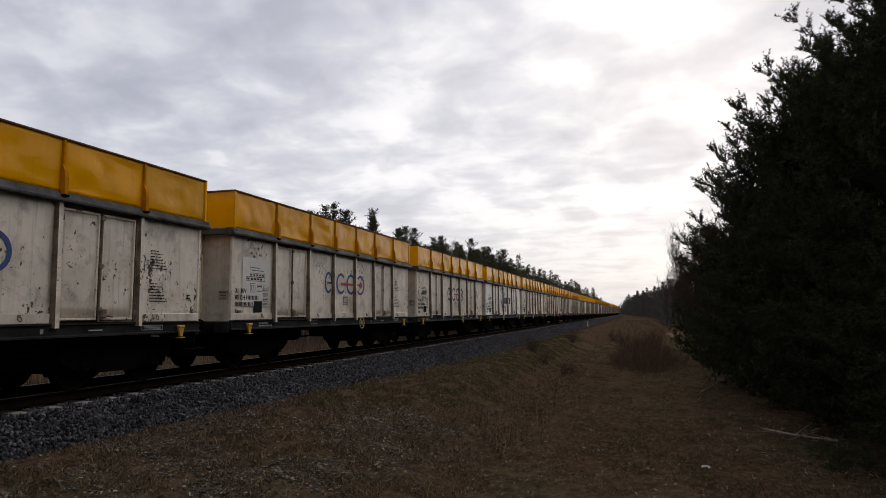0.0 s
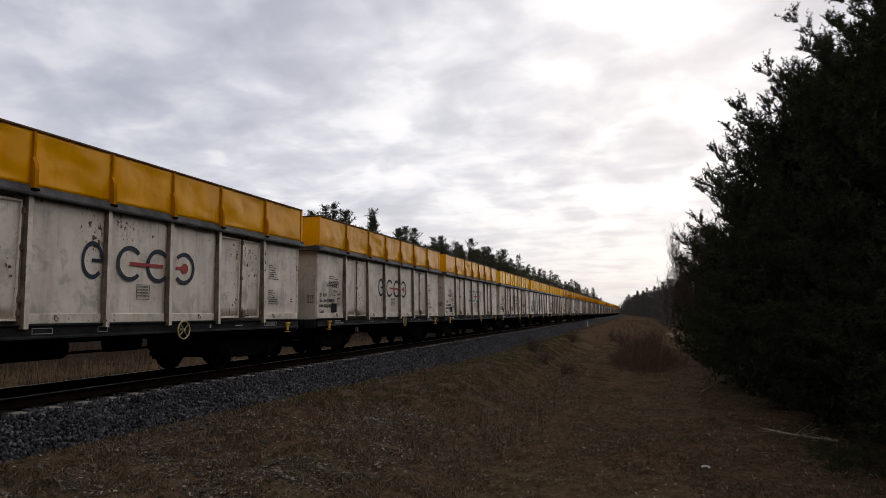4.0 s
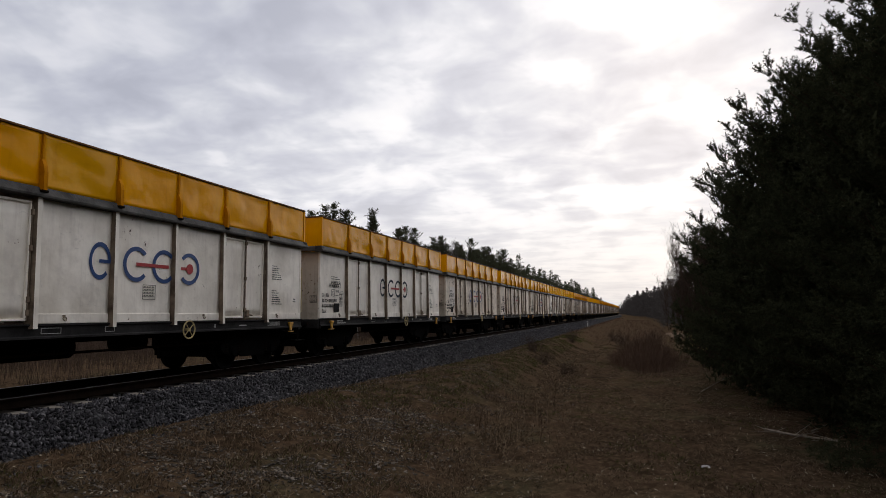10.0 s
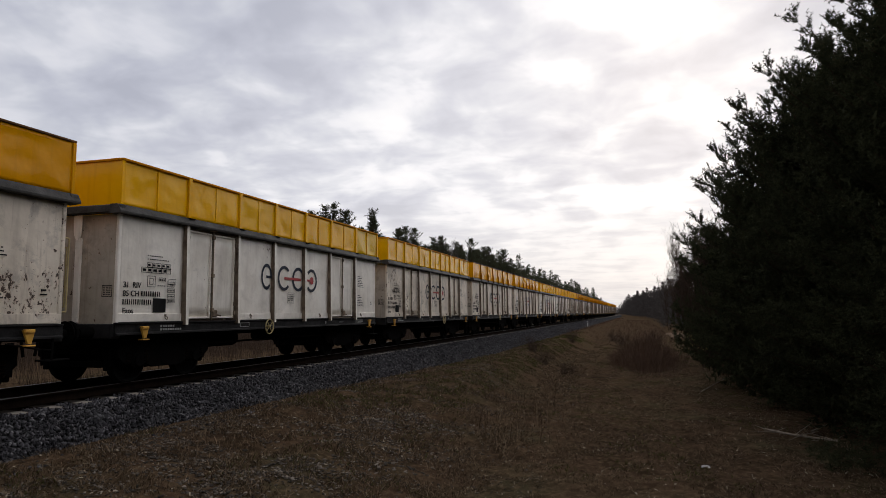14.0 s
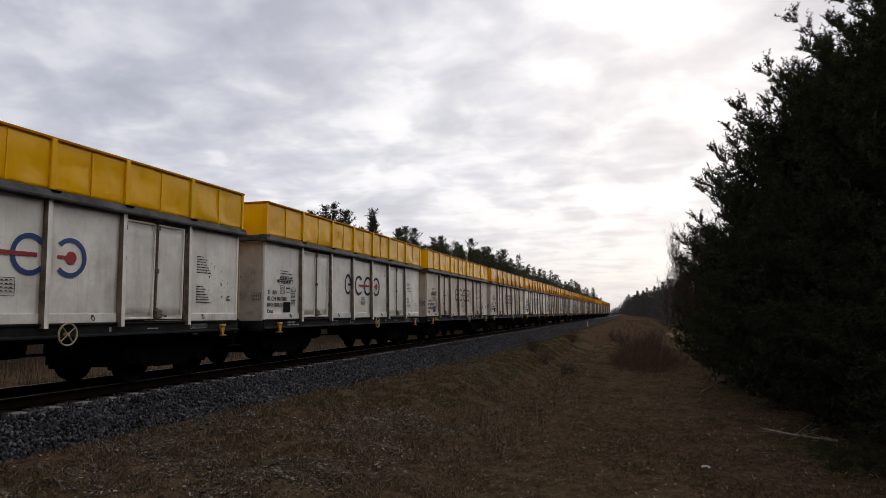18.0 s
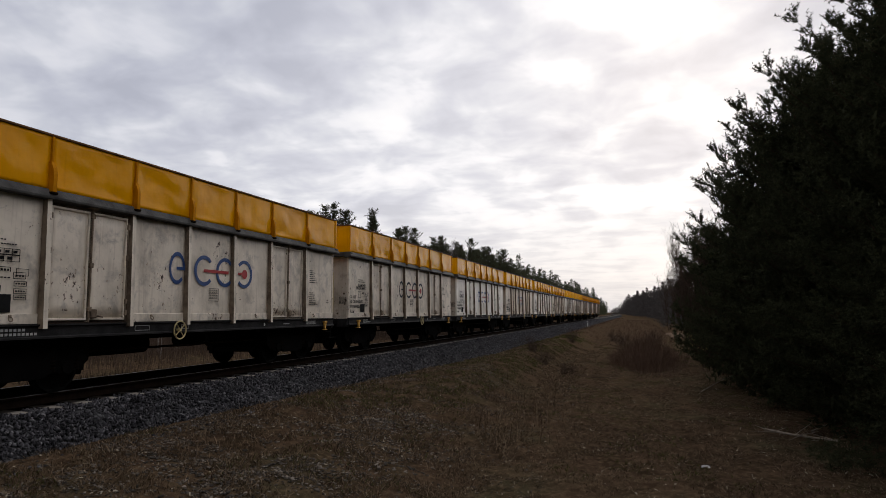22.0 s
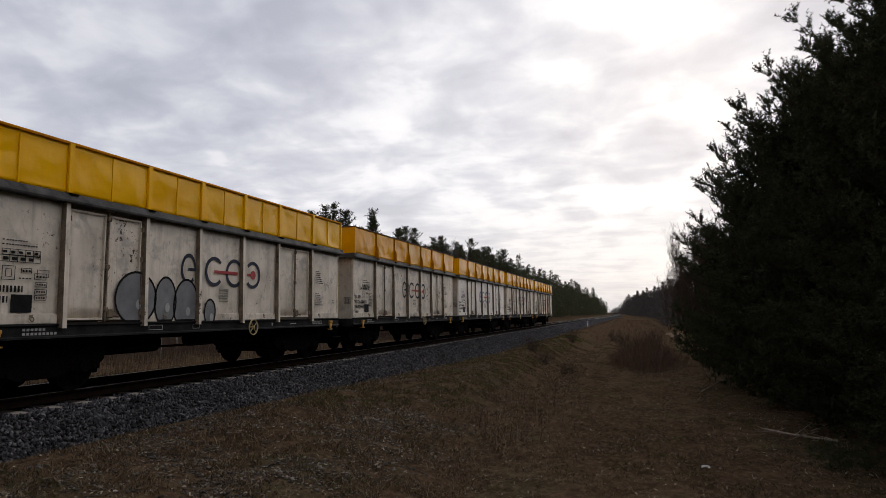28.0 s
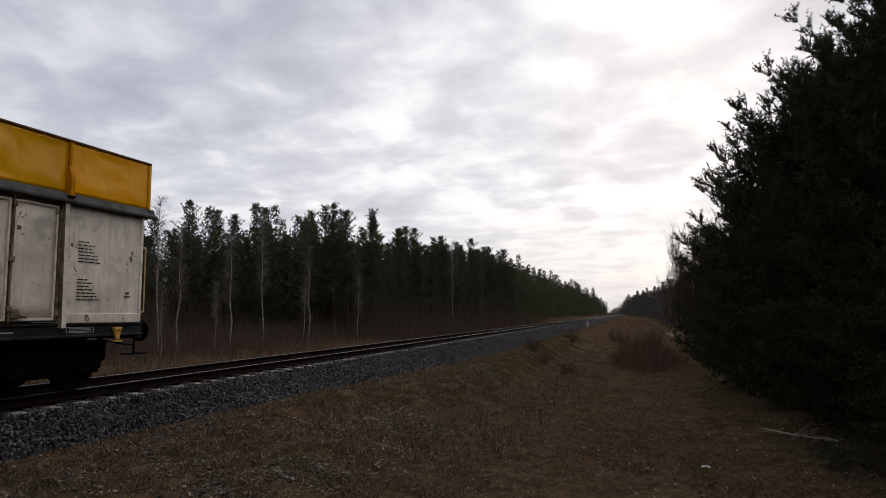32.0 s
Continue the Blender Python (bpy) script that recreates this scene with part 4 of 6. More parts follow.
def build_brush():
    """Leafless brown undergrowth between the line and the forest."""
    rs = np.random.RandomState(29)

    def stalks(name, label, x, y, h, wide, mat="twig", lean=0.16):
        n = len(x)
        z = land_z(x, y) - 0.02
        c0 = np.stack([x, y, z], -1)
        up = np.stack([rs.normal(0, lean, n) * h, rs.normal(0, lean, n) * h, h], -1)
        a = rs.uniform(0, 6.3, n)
        w = np.stack([np.cos(a), np.sin(a), 0 * a], -1) * wide
        v = np.stack([c0 - w, c0 + w, c0 + up], 1).reshape(-1, 3)
        tagged(new(name, from_arrays(name, v, np.arange(len(v)).reshape(-1, 3), M[mat])), label, "undergrowth", kind="stuff")

    n = 90000
    y = 8 + 130 * rs.uniform(0, 1, n) ** 1.5
    x = -rs.uniform(18.5, 29.0, n) - np.where(y < 56, rs.uniform(0, 13, n), 0)
    stalks("brush", "leafless reddish brown brush at the forest edge", x, y, rs.uniform(0.5, 2.9, n) * rs.uniform(0.4, 1.0, n), 0.007, "red_twig")
    n = 22000
    y = 30 + 110 * rs.uniform(0, 1, n) ** 1.5
    x = np.array([-forest_edge(v) for v in y]) + rs.uniform(-3.0, 4.0, n)
    stalks("saplings", "bare brown saplings crowding the forest edge", x, y, rs.uniform(1.5, 5.5, n), 0.009, "red_twig")
    n = 26000
    u, w = rs.normal(0, 1, n), rs.normal(0, 1, n)
    y = 40 + 4.0 * w
    x = 0.30 + 0.90 * u + 0.4 * bumps(y, y, 51, 7.0)
    ok = (x < 2.7) & (bumps(x, y, 52, 2.2) > -0.28)
    h = rs.uniform(0.35, 2.1, ok.sum()) * np.exp(-(u[ok] ** 2 + w[ok] ** 2) / 4) * (0.55 + 0.6 * ramp01((bumps(x[ok], y[ok], 41, 4.0) + 0.4) / 0.8))
    stalks("brush", "low reddish brown thicket beside the path", x[ok], y[ok], h, 0.0055, "thicket", 0.42)

    n = 9000
    y = rs.uniform(60, 230, n)
    x = rs.uniform(-7.5, 3.5, n)
    ok = bumps(x, y, 43, 9.0) > -0.25
    stalks("brush", "low brown scrub far along the line", x[ok], y[ok], rs.uniform(0.08, 0.42, ok.sum()), 0.022, "thicket", 0.5)
    n = 16000
    y = 16 + 244 * rs.uniform(0, 1, n) ** 1.6
    x = -rs.uniform(14.6, 19.0, n)
    stalks("brush", "low dry growth beyond the rails", x, y, rs.uniform(0.1, 0.45, n), 0.012)


build_brush()


# ---- small things by the path and the line ----
def build_small():
    rs = np.random.RandomState(61)

    def wood(name, label, runs, mat=M["pale_wood"]):
        v, f = frusta(runs, 7)
        tagged(new(name, from_arrays(name, v, f, mat)), label, "branch")

    def g(x, y, up):
        return (x, y, float(land_z(x, y)) + up)

    wood("dead_branch", "thin pale dead branch sticking out over the grass", [(g(2.0, 24.7, 0.04), g(2.7, 26.2, 0.22), 0.022, 0.018), (g(2.7, 26.2, 0.22), g(3.4, 27.9, 0.34), 0.018, 0.010)])
    runs = [(g(2.72, 16.9, 0.10), g(3.2, 16.35, 0.12), 0.030, 0.026), (g(3.2, 16.35, 0.12), g(3.9, 15.6, 0.10), 0.026, 0.016)]
    for _ in range(14):
        t = rs.uniform(0, 1)
        a = np.array(g(2.72 + 1.18 * t, 16.9 - 1.3 * t, 0.11))
        runs.append((a, a + np.array([rs.normal(0, 0.25), rs.normal(0, 0.3), rs.uniform(-0.05, 0.3)]), 0.010, 0.004))
    wood("fallen_tree", "fallen thin dead trunk with broken twigs", runs)
    wood("dead_branch", "pale broken branch lying at the forest edge", [(g(3.7, 16.9, 0.10), g(4.5, 17.8, 0.28), 0.024, 0.014)])
    # a cut green bough on the ground
    sh = []
    for i in range(160):
        x, y = rs.uniform(3.0, 4.6), rs.uniform(13.0, 15.2)
        a = np.array(g(x, y, rs.uniform(0.02, 0.22)))
        d = np.array([rs.normal(0.5, 0.4), rs.normal(0.2, 0.5), rs.uniform(-0.1, 0.4)])
        sh.append((a, a + d / np.linalg.norm(d) * rs.uniform(0.2, 0.4)))
    tagged(new("pine_bough", needle_mesh("pine_bough", np.array(sh), 24, 0.11, 0.006, 0.6, M["needle"], rs)), "cut green pine bough lying by the path", "branch")
    # scrap of white paper on the path
    bm = bmesh.new()
    c = Vector(g(1.08, 12.95, 0.035))
    ring = [bm.verts.new(c + Vector((math.cos(a) * 0.085, math.sin(a) * 0.055, 0.018 * math.sin(3 * a)))) for a in np.linspace(0, 2 * math.pi, 9)[:-1]]
    top = bm.verts.new(c + Vector((0.01, 0.0, 0.03)))
    for i in range(8):
        bm.faces.new((ring[i], ring[(i + 1) % 8], top))
    bmesh.ops.solidify(bm, geom=bm.faces[:], thickness=0.004)
    tagged(new("paper_scrap", mesh_of("paper_scrap", bm, M["post_white"])), "crumpled white scrap lying on the path", "litter")
    # a bank of bare sand at the bend of the path
    n, m = 24, 10
    vs = []
    for j in range(m + 1):
        for i in range(n + 1):
            u, w = i / n, j / m
            x, y = 3.3 + 2.0 * u, 76.0 + 15.0 * w
            hgt = 0.30 * math.sin(math.pi * u) ** 0.6 * math.sin(math.pi * min(1, w * 1.1)) ** 0.7 if 0 < u < 1 and 0 < w < 0.9 else -0.08
            vs.append((x + 0.10 * math.sin(7 * w), y, float(land_z(x, y)) + hgt + rs.uniform(-0.03, 0.03)))
    k = np.arange((n + 1) * (m + 1)).reshape(m + 1, n + 1)
    f = np.stack([k[:-1, :-1], k[:-1, 1:], k[1:, 1:], k[1:, :-1]], -1).reshape(-1, 4)
    tagged(new("sand_heap", from_arrays("sand_heap", np.array(vs), f, M["sand"])), "low heap of bare pale sand beside the path", "sand heap")
    # white marker post beside the ballast
    root = tagged(new("marker_post"), "small white line-side marker post beside the ballast", "marker post")
    zz = float(land_z(-8.2, 112.0))
    part("post", one_box(-0.07, 0.07, -0.05, 0.05, zz - 0.2, -0.12, bev=0.012), M["post_white"], root)
    part("sign_plate", one_box(-0.11, 0.11, -0.085, -0.052, -0.42, -0.10, bev=0.01), M["post_white"], root)
    part("sign_mark", one_box(-0.04, 0.04, -0.089, -0.086, -0.36, -0.16), M["ink"], root)
    root.matrix_basis = pose(-8.2, 112.0, 0)
    # leafless shrubs on the brow of the bank
    for x, y, h, n in ((-5.6, 36.0, 0.9, 40), (-4.6, 33.0, 0.8, 36), (-3.2, 30.0, 0.6, 30), (-5.0, 52.0, 1.1, 40), (-1.5, 58.0, 1.2, 50), (0.4, 52.0, 1.1, 50), (-0.6, 44.0, 1.0, 46), (1.2, 60.0, 1.3, 50), (-2.4, 66.0, 1.2, 44)):
        tw = []
        for _ in range(n):
            a, r = rs.uniform(0, 6.3), rs.uniform(0.1, 0.8)
            p0 = np.array(g(x + rs.normal(0, 0.15), y + rs.normal(0, 0.15), -0.02))
            p1 = p0 + np.array([math.cos(a) * r, math.sin(a) * r, rs.uniform(0.4, 1.0)]) * h
            tw.append((p0, p1, 0.012, 0.005))
            for _ in range(3):
                q = p0 + (p1 - p0) * rs.uniform(0.4, 1)
                tw.append((q, q + np.array([rs.normal(0, 0.2), rs.normal(0, 0.2), rs.uniform(0.05, 0.3)]) * h, 0.006, 0.003))
        v, f = frusta(tw, 3)
        tagged(new("bare_shrub", from_arrays("bare_shrub", v, f, M["twig"])), "low leafless brown shrub on the grassy bank", "shrub", "shrubs on the bank")
    # a hazel with pale catkins before the pines
    root = tagged(new("hazel_shrub"), "bare hazel shrub hung with pale yellow catkins", "shrub")
    tw, cat = [], []
    for _ in range(60):
        a, r = rs.uniform(0, 6.3), rs.uniform(0.1, 0.55)
        p0 = np.array(g(3.35 + rs.normal(0, 0.15), 36.0 + rs.normal(0, 0.2), -0.02))
        p1 = p0 + np.array([math.cos(a) * r, math.sin(a) * r, rs.uniform(0.7, 1.0)]) * 2.3
        tw.append((p0, p1, 0.012, 0.004))
        for _ in range(3):
            c = p0 + (p1 - p0) * rs.uniform(0.45, 1.0) + rs.normal(0, 0.1, 3)
            cat.append((c, c - np.array([0.0, 0.0, rs.uniform(0.05, 0.10)]), 0.016, 0.012))
    part("stem", from_arrays("stem", *frusta(tw, 3), M["twig"]), None, root)
    part("catkins", from_arrays("catkins", *frusta(cat, 4), M["catkin"]), None, root)["kind"] = "stuff"


build_small()

# ---- the goods wagons ----
PITCH_LEN = 14.04
SPEED = PITCH_LEN / 0.8619
HALF, SIDE, POST_X = 6.40, 1.365, 1.475
FLOOR_Z, WALL_Z = 1.25, 3.36
POSTS = (-4.48, -2.54, -0.85, 0.85, 2.54, 4.48)
MESHES = {}


def shared(key, make, mat, smooth=False):
    if key not in MESHES:
        MESHES[key] = mesh_of(key.split("/")[0], make(), mat, smooth)
    return MESHES[key]


def dented_sheet(y0, y1, z0, z1, x, depth, seed, amount, ny=10, nz=8):
    """A sheet with thickness whose outer face bulges and dents; x is the outer face, depth its thickness inwards (signed)."""
    bm = bmesh.new()
    rows = []
    for j in range(nz + 1):
        r = []
        for i in range(ny + 1):
            u, w = i / ny, j / nz
            y, z = y0 + (y1 - y0) * u, z0 + (z1 - z0) * w
            edge = min(u, 1 - u, w, 1 - w) * 6
            b = noise.noise(Vector((y * 1.1 + seed * 7.1, z * 1.2, seed * 3.3))) + 0.35 * noise.noise(Vector((y * 2.4, z * 2.4 + seed, seed * 5.7))) + 0.16 * noise.noise(Vector((y * 4.6 + seed, z * 4.2, seed * 2.7)))
            crease = noise.noise(Vector((y * 0.9 + z * 0.8 + seed, z * 1.5 - y * 0.7, seed * 1.9)))
            b += 0.9 * (0.35 - abs(crease)) * (1 if crease > -0.2 else 0.4)
            r.append(bm.verts.new((x + math.copysign(1, depth) * -1 * amount * b * min(1, edge), y, z)))
        rows.append(r)
    faces = []
    for j in range(nz):
        for i in range(ny):
            faces.append(bm.faces.new((rows[j][i], rows[j][i + 1], rows[j + 1][i + 1], rows[j + 1][i])))
    back = [bm.verts.new((x - depth, y, z)) for y, z in ((y0, z0), (y1, z0), (y1, z1), (y0, z1))]
    bm.faces.new(back[::-1])
    rim = [rows[0][:], [r[-1] for r in rows], rows[-1][::-1], [r[0] for r in rows][::-1]]
    for k, edge in enumerate(rim):
        bm.faces.new(edge[::-1] + [back[k], back[(k + 1) % 4]])
    bmesh.ops.recalc_face_normals(bm, faces=bm.faces)
    return bm


def coil(cx, cy, z0, z1, turns=4, r=0.062, thick=0.016):
    """One coil spring, a single wound bar."""
    bm = bmesh.new()
    rings = []
    n = turns * 10
    for i in range(n + 1):
        a = 2 * math.pi * i / 10
        d = Vector((math.cos(a), math.sin(a), 0))
        c = Vector((cx, cy, z0 + (z1 - z0) * i / n)) + d * r
        rings.append([bm.verts.new(c + d * thick * math.cos(t) + Vector((0, 0, thick * math.sin(t)))) for t in (0.4, 2.0, 3.5, 5.1)])
    for p0, p1 in zip(rings[:-1], rings[1:]):
        for j in range(4):
            bm.faces.new((p0[j], p0[(j + 1) % 4], p1[(j + 1) % 4], p1[j]))
    bm.faces.new(rings[0][::-1])
    bm.faces.new(rings[-1])
    return bm


def bogie_parts(root):
    frame_bm = bmesh.new()
    for s in (-1, 1):
        # pressed side frame, deeper in the middle
        prof = [(-1.42, 0.56), (-1.42, 0.90), (-0.60, 0.93), (-0.45, 0.96), (0.45, 0.96), (0.60, 0.93), (1.42, 0.90), (1.42, 0.56), (1.22, 0.40), (0.62, 0.38), (0.42, 0.29), (-0.42, 0.29), (-0.62, 0.38), (-1.22, 0.40)]
        a = [frame_bm.verts.new((s * 1.02, y, z)) for y, z in prof]
        b = [frame_bm.verts.new((s * 0.93, y, z)) for y, z in prof]
        for i in range(len(prof)):
            j = (i + 1) % len(prof)
            frame_bm.faces.new((a[i], a[j], b[j], b[i]))
        frame_bm.faces.new(a)
        frame_bm.faces.new(b[::-1])
    box(frame_bm, -0.93, 0.93, -0.30, 0.30, 0.42, 0.78)
    for y in (-1.42, 1.34):
        box(frame_bm, -0.93, 0.93, y, y + 0.08, 0.60, 0.90)
    bmesh.ops.recalc_face_normals(frame_bm, faces=frame_bm.faces)
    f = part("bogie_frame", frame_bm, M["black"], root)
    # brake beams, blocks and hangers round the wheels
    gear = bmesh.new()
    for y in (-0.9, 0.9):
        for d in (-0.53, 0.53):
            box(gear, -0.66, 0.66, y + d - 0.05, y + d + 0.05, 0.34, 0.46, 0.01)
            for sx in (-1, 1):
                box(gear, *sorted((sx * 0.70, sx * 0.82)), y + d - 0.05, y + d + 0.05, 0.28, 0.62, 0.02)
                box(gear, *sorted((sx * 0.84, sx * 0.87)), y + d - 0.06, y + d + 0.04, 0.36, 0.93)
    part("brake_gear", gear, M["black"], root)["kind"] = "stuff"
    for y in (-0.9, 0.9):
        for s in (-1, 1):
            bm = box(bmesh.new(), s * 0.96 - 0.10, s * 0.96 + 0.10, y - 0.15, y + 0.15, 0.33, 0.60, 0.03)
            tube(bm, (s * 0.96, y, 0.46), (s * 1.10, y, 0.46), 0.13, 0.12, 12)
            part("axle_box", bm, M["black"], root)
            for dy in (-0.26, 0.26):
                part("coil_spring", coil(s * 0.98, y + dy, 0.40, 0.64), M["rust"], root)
    return f


def extrude_bracket(e):
    """A tapered plate that hangs under the skirt on an end wall."""
    bm = bmesh.new()
    y0, y1 = sorted((e * (HALF + 0.056), e * (HALF + 0.075)))
    pts = [(0.33, WALL_Z - 0.01), (0.53, WALL_Z - 0.01), (0.52, 2.98), (0.47, 2.86), (0.40, 2.86), (0.34, 2.98)]
    return extrude_profile(bm, pts, y0, y1)


def wheelset_mesh():
    """Axle and both wheels, turned in one piece."""
    half = [(0.0, 0.075), (0.66, 0.078), (0.67, 0.16), (0.70, 0.17), (0.712, 0.40), (0.690, 0.42), (0.688, 0.488), (0.712, 0.490), (0.722, 0.463), (0.825, 0.457), (0.827, 0.41), (0.745, 0.395), (0.735, 0.18), (0.80, 0.16), (0.80, 0.07), (0.95, 0.065)]
    prof = [(-x, r) for x, r in half[:0:-1]] + half
    bm = bmesh.new()
    n = 28
    rings = [[bm.verts.new((x, r * math.cos(2 * math.pi * j / n), r * math.sin(2 * math.pi * j / n))) for j in range(n)] for x, r in prof]
    for p0, p1 in zip(rings[:-1], rings[1:]):
        for j in range(n):
            bm.faces.new((p0[j], p0[(j + 1) % n], p1[(j + 1) % n], p1[j]))
    bm.faces.new(rings[0])
    bm.faces.new(rings[-1][::-1])
    bmesh.ops.recalc_face_normals(bm, faces=bm.faces)
    return bm


def arc_mesh(cy, cz, r, wdt, a0, a1, x, n=28):
    bm = bmesh.new()
    ring = []
    for i in range(n + 1):
        a = radians(a0 + (a1 - a0) * i / n)
        ring.append([bm.verts.new((xx, cy + rr * math.cos(a), cz + rr * math.sin(a))) for xx, rr in ((x, r - wdt / 2), (x, r + wdt / 2), (x + 0.003, r + wdt / 2), (x + 0.003, r - wdt / 2))])
    for p, q in zip(ring[:-1], ring[1:]):
        for k in range(4):
            bm.faces.new((p[k], p[(k + 1) % 4], q[(k + 1) % 4], q[k]))
    bm.faces.new(ring[0])
    bm.faces.new(ring[-1][::-1])
    bmesh.ops.recalc_face_normals(bm, faces=bm.faces)
    return bm


def lettering(text, size, y, z, x):
    """Flat lettering on the wagon's side, in the built-in font."""
    cu = bpy.data.curves.new("lettering", "FONT")
    cu.body, cu.size, cu.extrude, cu.offset = text, size, 0.0015, 0.002
    tmp = bpy.data.objects.new("lettering", cu)
    scene.collection.objects.link(tmp)
    bpy.context.view_layer.update()
    me = bpy.data.meshes.new_from_object(tmp.evaluated_get(bpy.context.evaluated_depsgraph_get()))
    bpy.data.objects.remove(tmp)
    me.transform(Matrix.Translation((x, y, z)) @ Euler((radians(90), 0, radians(90))).to_matrix().to_4x4())
    me.materials.clear()
    me.materials.append(M["ink"])
    return me


def frame_outline(bm, y0, y1, z0, z1, x, w=0.009):
    for a in ((y0, y1, z0, z0 + w), (y0, y1, z1 - w, z1), (y0, y0 + w, z0 + w, z1 - w), (y1 - w, y1, z0 + w, z1 - w)):
        box(bm, x, x + 0.003, *a)
    return bm


def wagon(kind):
    """One wagon with its parts. kind 'plain' has the amber top with gussets, 'ribbed' the bright yellow one with flat ribs."""
    root = new("goods_wagon")
    ys = (-HALF,) + POSTS + (HALF,)
    P = lambda nm, key, make, mat, par=root, label="", smooth=False: part(nm, shared(key, make, mat, smooth), mat, par, label)
    white = M["white_worn"]
    for s in (1, -1):
        tag = "near" if s > 0 else "off"
        for i in range(7):
            y0, y1 = ys[i] + (0.055 if i else 0.0), ys[i + 1] - (0.055 if i < 6 else 0.0)
            if i in (1, 5):
                door = P("door", f"door/{tag}{i}", lambda: one_box(*sorted((s * (SIDE - 0.06), s * (SIDE - 0.03))), y0, y1, FLOOR_Z + 0.03, WALL_Z - 0.02), M["grimy"], root)
                half = (y0 + y1) / 2
                for j, (a, b) in enumerate(((y0 + (0.055 if i == 1 else 0.035), half - 0.035), (half + 0.035, y1 - (0.035 if i == 1 else 0.055)))):
                    leaf = P("door_leaf", f"door_leaf/{tag}{i}{j}", lambda: dented_sheet(a, b, FLOOR_Z + 0.09, WALL_Z - 0.12, s * (SIDE - 0.012), s * 0.018, 3 * i + j, 0.006, 6, 8), white, door, smooth=True)

                    def rim(a=a, b=b):
                        bm = bmesh.new()
                        x0, x1 = sorted((s * (SIDE - 0.03), s * (SIDE + 0.022)))
                        for q in ((a, b, FLOOR_Z + 0.05, FLOOR_Z + 0.09), (a, b, WALL_Z - 0.12, WALL_Z - 0.08), (a, a + 0.035, FLOOR_Z + 0.09, WALL_Z - 0.12), (b - 0.035, b, FLOOR_Z + 0.09, WALL_Z - 0.12)):
                            box(bm, x0, x1, *q, bev=0.006)
                        return bm

                    if s > 0:
                        P("door_frame", f"door_frame/{tag}{i}{j}", rim, white, door)

                def rod():
                    bm = tube(bmesh.new(), (s * (SIDE + 0.04), half, FLOOR_Z + 0.02), (s * (SIDE + 0.04), half, WALL_Z + 0.01), 0.018, n=8)
                    for z in (1.45, 2.25, 3.15):
                        box(bm, *sorted((s * (SIDE - 0.01), s * (SIDE + 0.075))), half - 0.04, half + 0.04, z, z + 0.09, 0.01)
                    box(bm, *sorted((s * (SIDE - 0.01), s * (SIDE + 0.085))), half - 0.10, half + 0.10, WALL_Z - 0.03, WALL_Z + 0.03, 0.01)
                    return bm

                if s > 0:
                    P("locking_rod", f"locking_rod/{i}", rod, M["grimy"], door)

                    def lever():
                        bm = tube(bmesh.new(), (SIDE + 0.05, half + 0.03, 1.40), (SIDE + 0.07, half + 0.30, 1.36), 0.025, 0.018, 8)
                        box(bm, SIDE + 0.0, SIDE + 0.09, half + 0.02, half + 0.16, 1.33, 1.50, 0.02)
                        return bm

                    P("lock_lever", f"lock_lever/{i}", lever, M["grimy"], door)
            else:
                P("side_panel", f"side_panel/{tag}{i}", lambda: dented_sheet(y0, y1, FLOOR_Z, WALL_Z, s * SIDE, s * 0.05, i + 11, 0.019, 16, 14), white, root, smooth=True)
                if s > 0:
                    P("bottom_strip", f"bottom_strip/{i}", lambda: one_box(SIDE + 0.002, SIDE + 0.022, y0, y1, FLOOR_Z + 0.0, FLOOR_Z + 0.17, bev=0.008), white)
        for i, y in enumerate(POSTS):
            # pressed posts that taper down to the sole bar
            def post(y=y):
                bm = bmesh.new()
                x0, x1 = s * (SIDE - 0.05), s * (POST_X + 0.02)
                lo = [(x0, y - 0.055), (x0, y + 0.055), (x1, y + 0.045), (x1, y - 0.045)]
                hi = [(x0, y - 0.055), (x0, y + 0.055), (s * (POST_X - 0.02), y + 0.045), (s * (POST_X - 0.02), y - 0.045)]
                a = [bm.verts.new((px, py, 1.17)) for px, py in lo]
                b = [bm.verts.new((px, py, WALL_Z)) for px, py in hi]
                for k in range(4):
                    bm.faces.new((a[k], a[(k + 1) % 4], b[(k + 1) % 4], b[k]))
                bm.faces.new(a[::-1])
                bm.faces.new(b)
                bmesh.ops.recalc_face_normals(bm, faces=bm.faces)
                return bm

            sp = P("side_post", f"side_post/{tag}{i}", post, white)
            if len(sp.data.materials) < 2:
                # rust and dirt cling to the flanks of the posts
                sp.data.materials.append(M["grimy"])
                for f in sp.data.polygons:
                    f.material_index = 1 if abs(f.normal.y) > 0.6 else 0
            if s > 0 and i in (1, 5, 0, 4):
                def hinge(y=y):
                    bm = bmesh.new()
                    dy = 0.085 if i in (1, 5) else -0.085
                    tube(bm, (SIDE + 0.03, y - dy, 1.30), (SIDE + 0.03, y - dy, 3.20), 0.011, n=6)
                    for z in (1.38, 1.60, 2.45, 3.05):
                        box(bm, SIDE - 0.01, SIDE + 0.06, y - dy - 0.026, y - dy + 0.026, z, z + 0.10, 0.008)
                    return bm

                P("hinge_bar", f"hinge_bar/{i}", hinge, M["grimy"])
        for e in (-1, 1):
            P("corner_post", f"corner_post/{tag}{e}", lambda: one_box(*sorted((s * (SIDE - 0.06), s * (SIDE + 0.02))), *sorted((e * (HALF - 0.07), e * (HALF + 0.015))), 1.2, WALL_Z, bev=0.015), white)
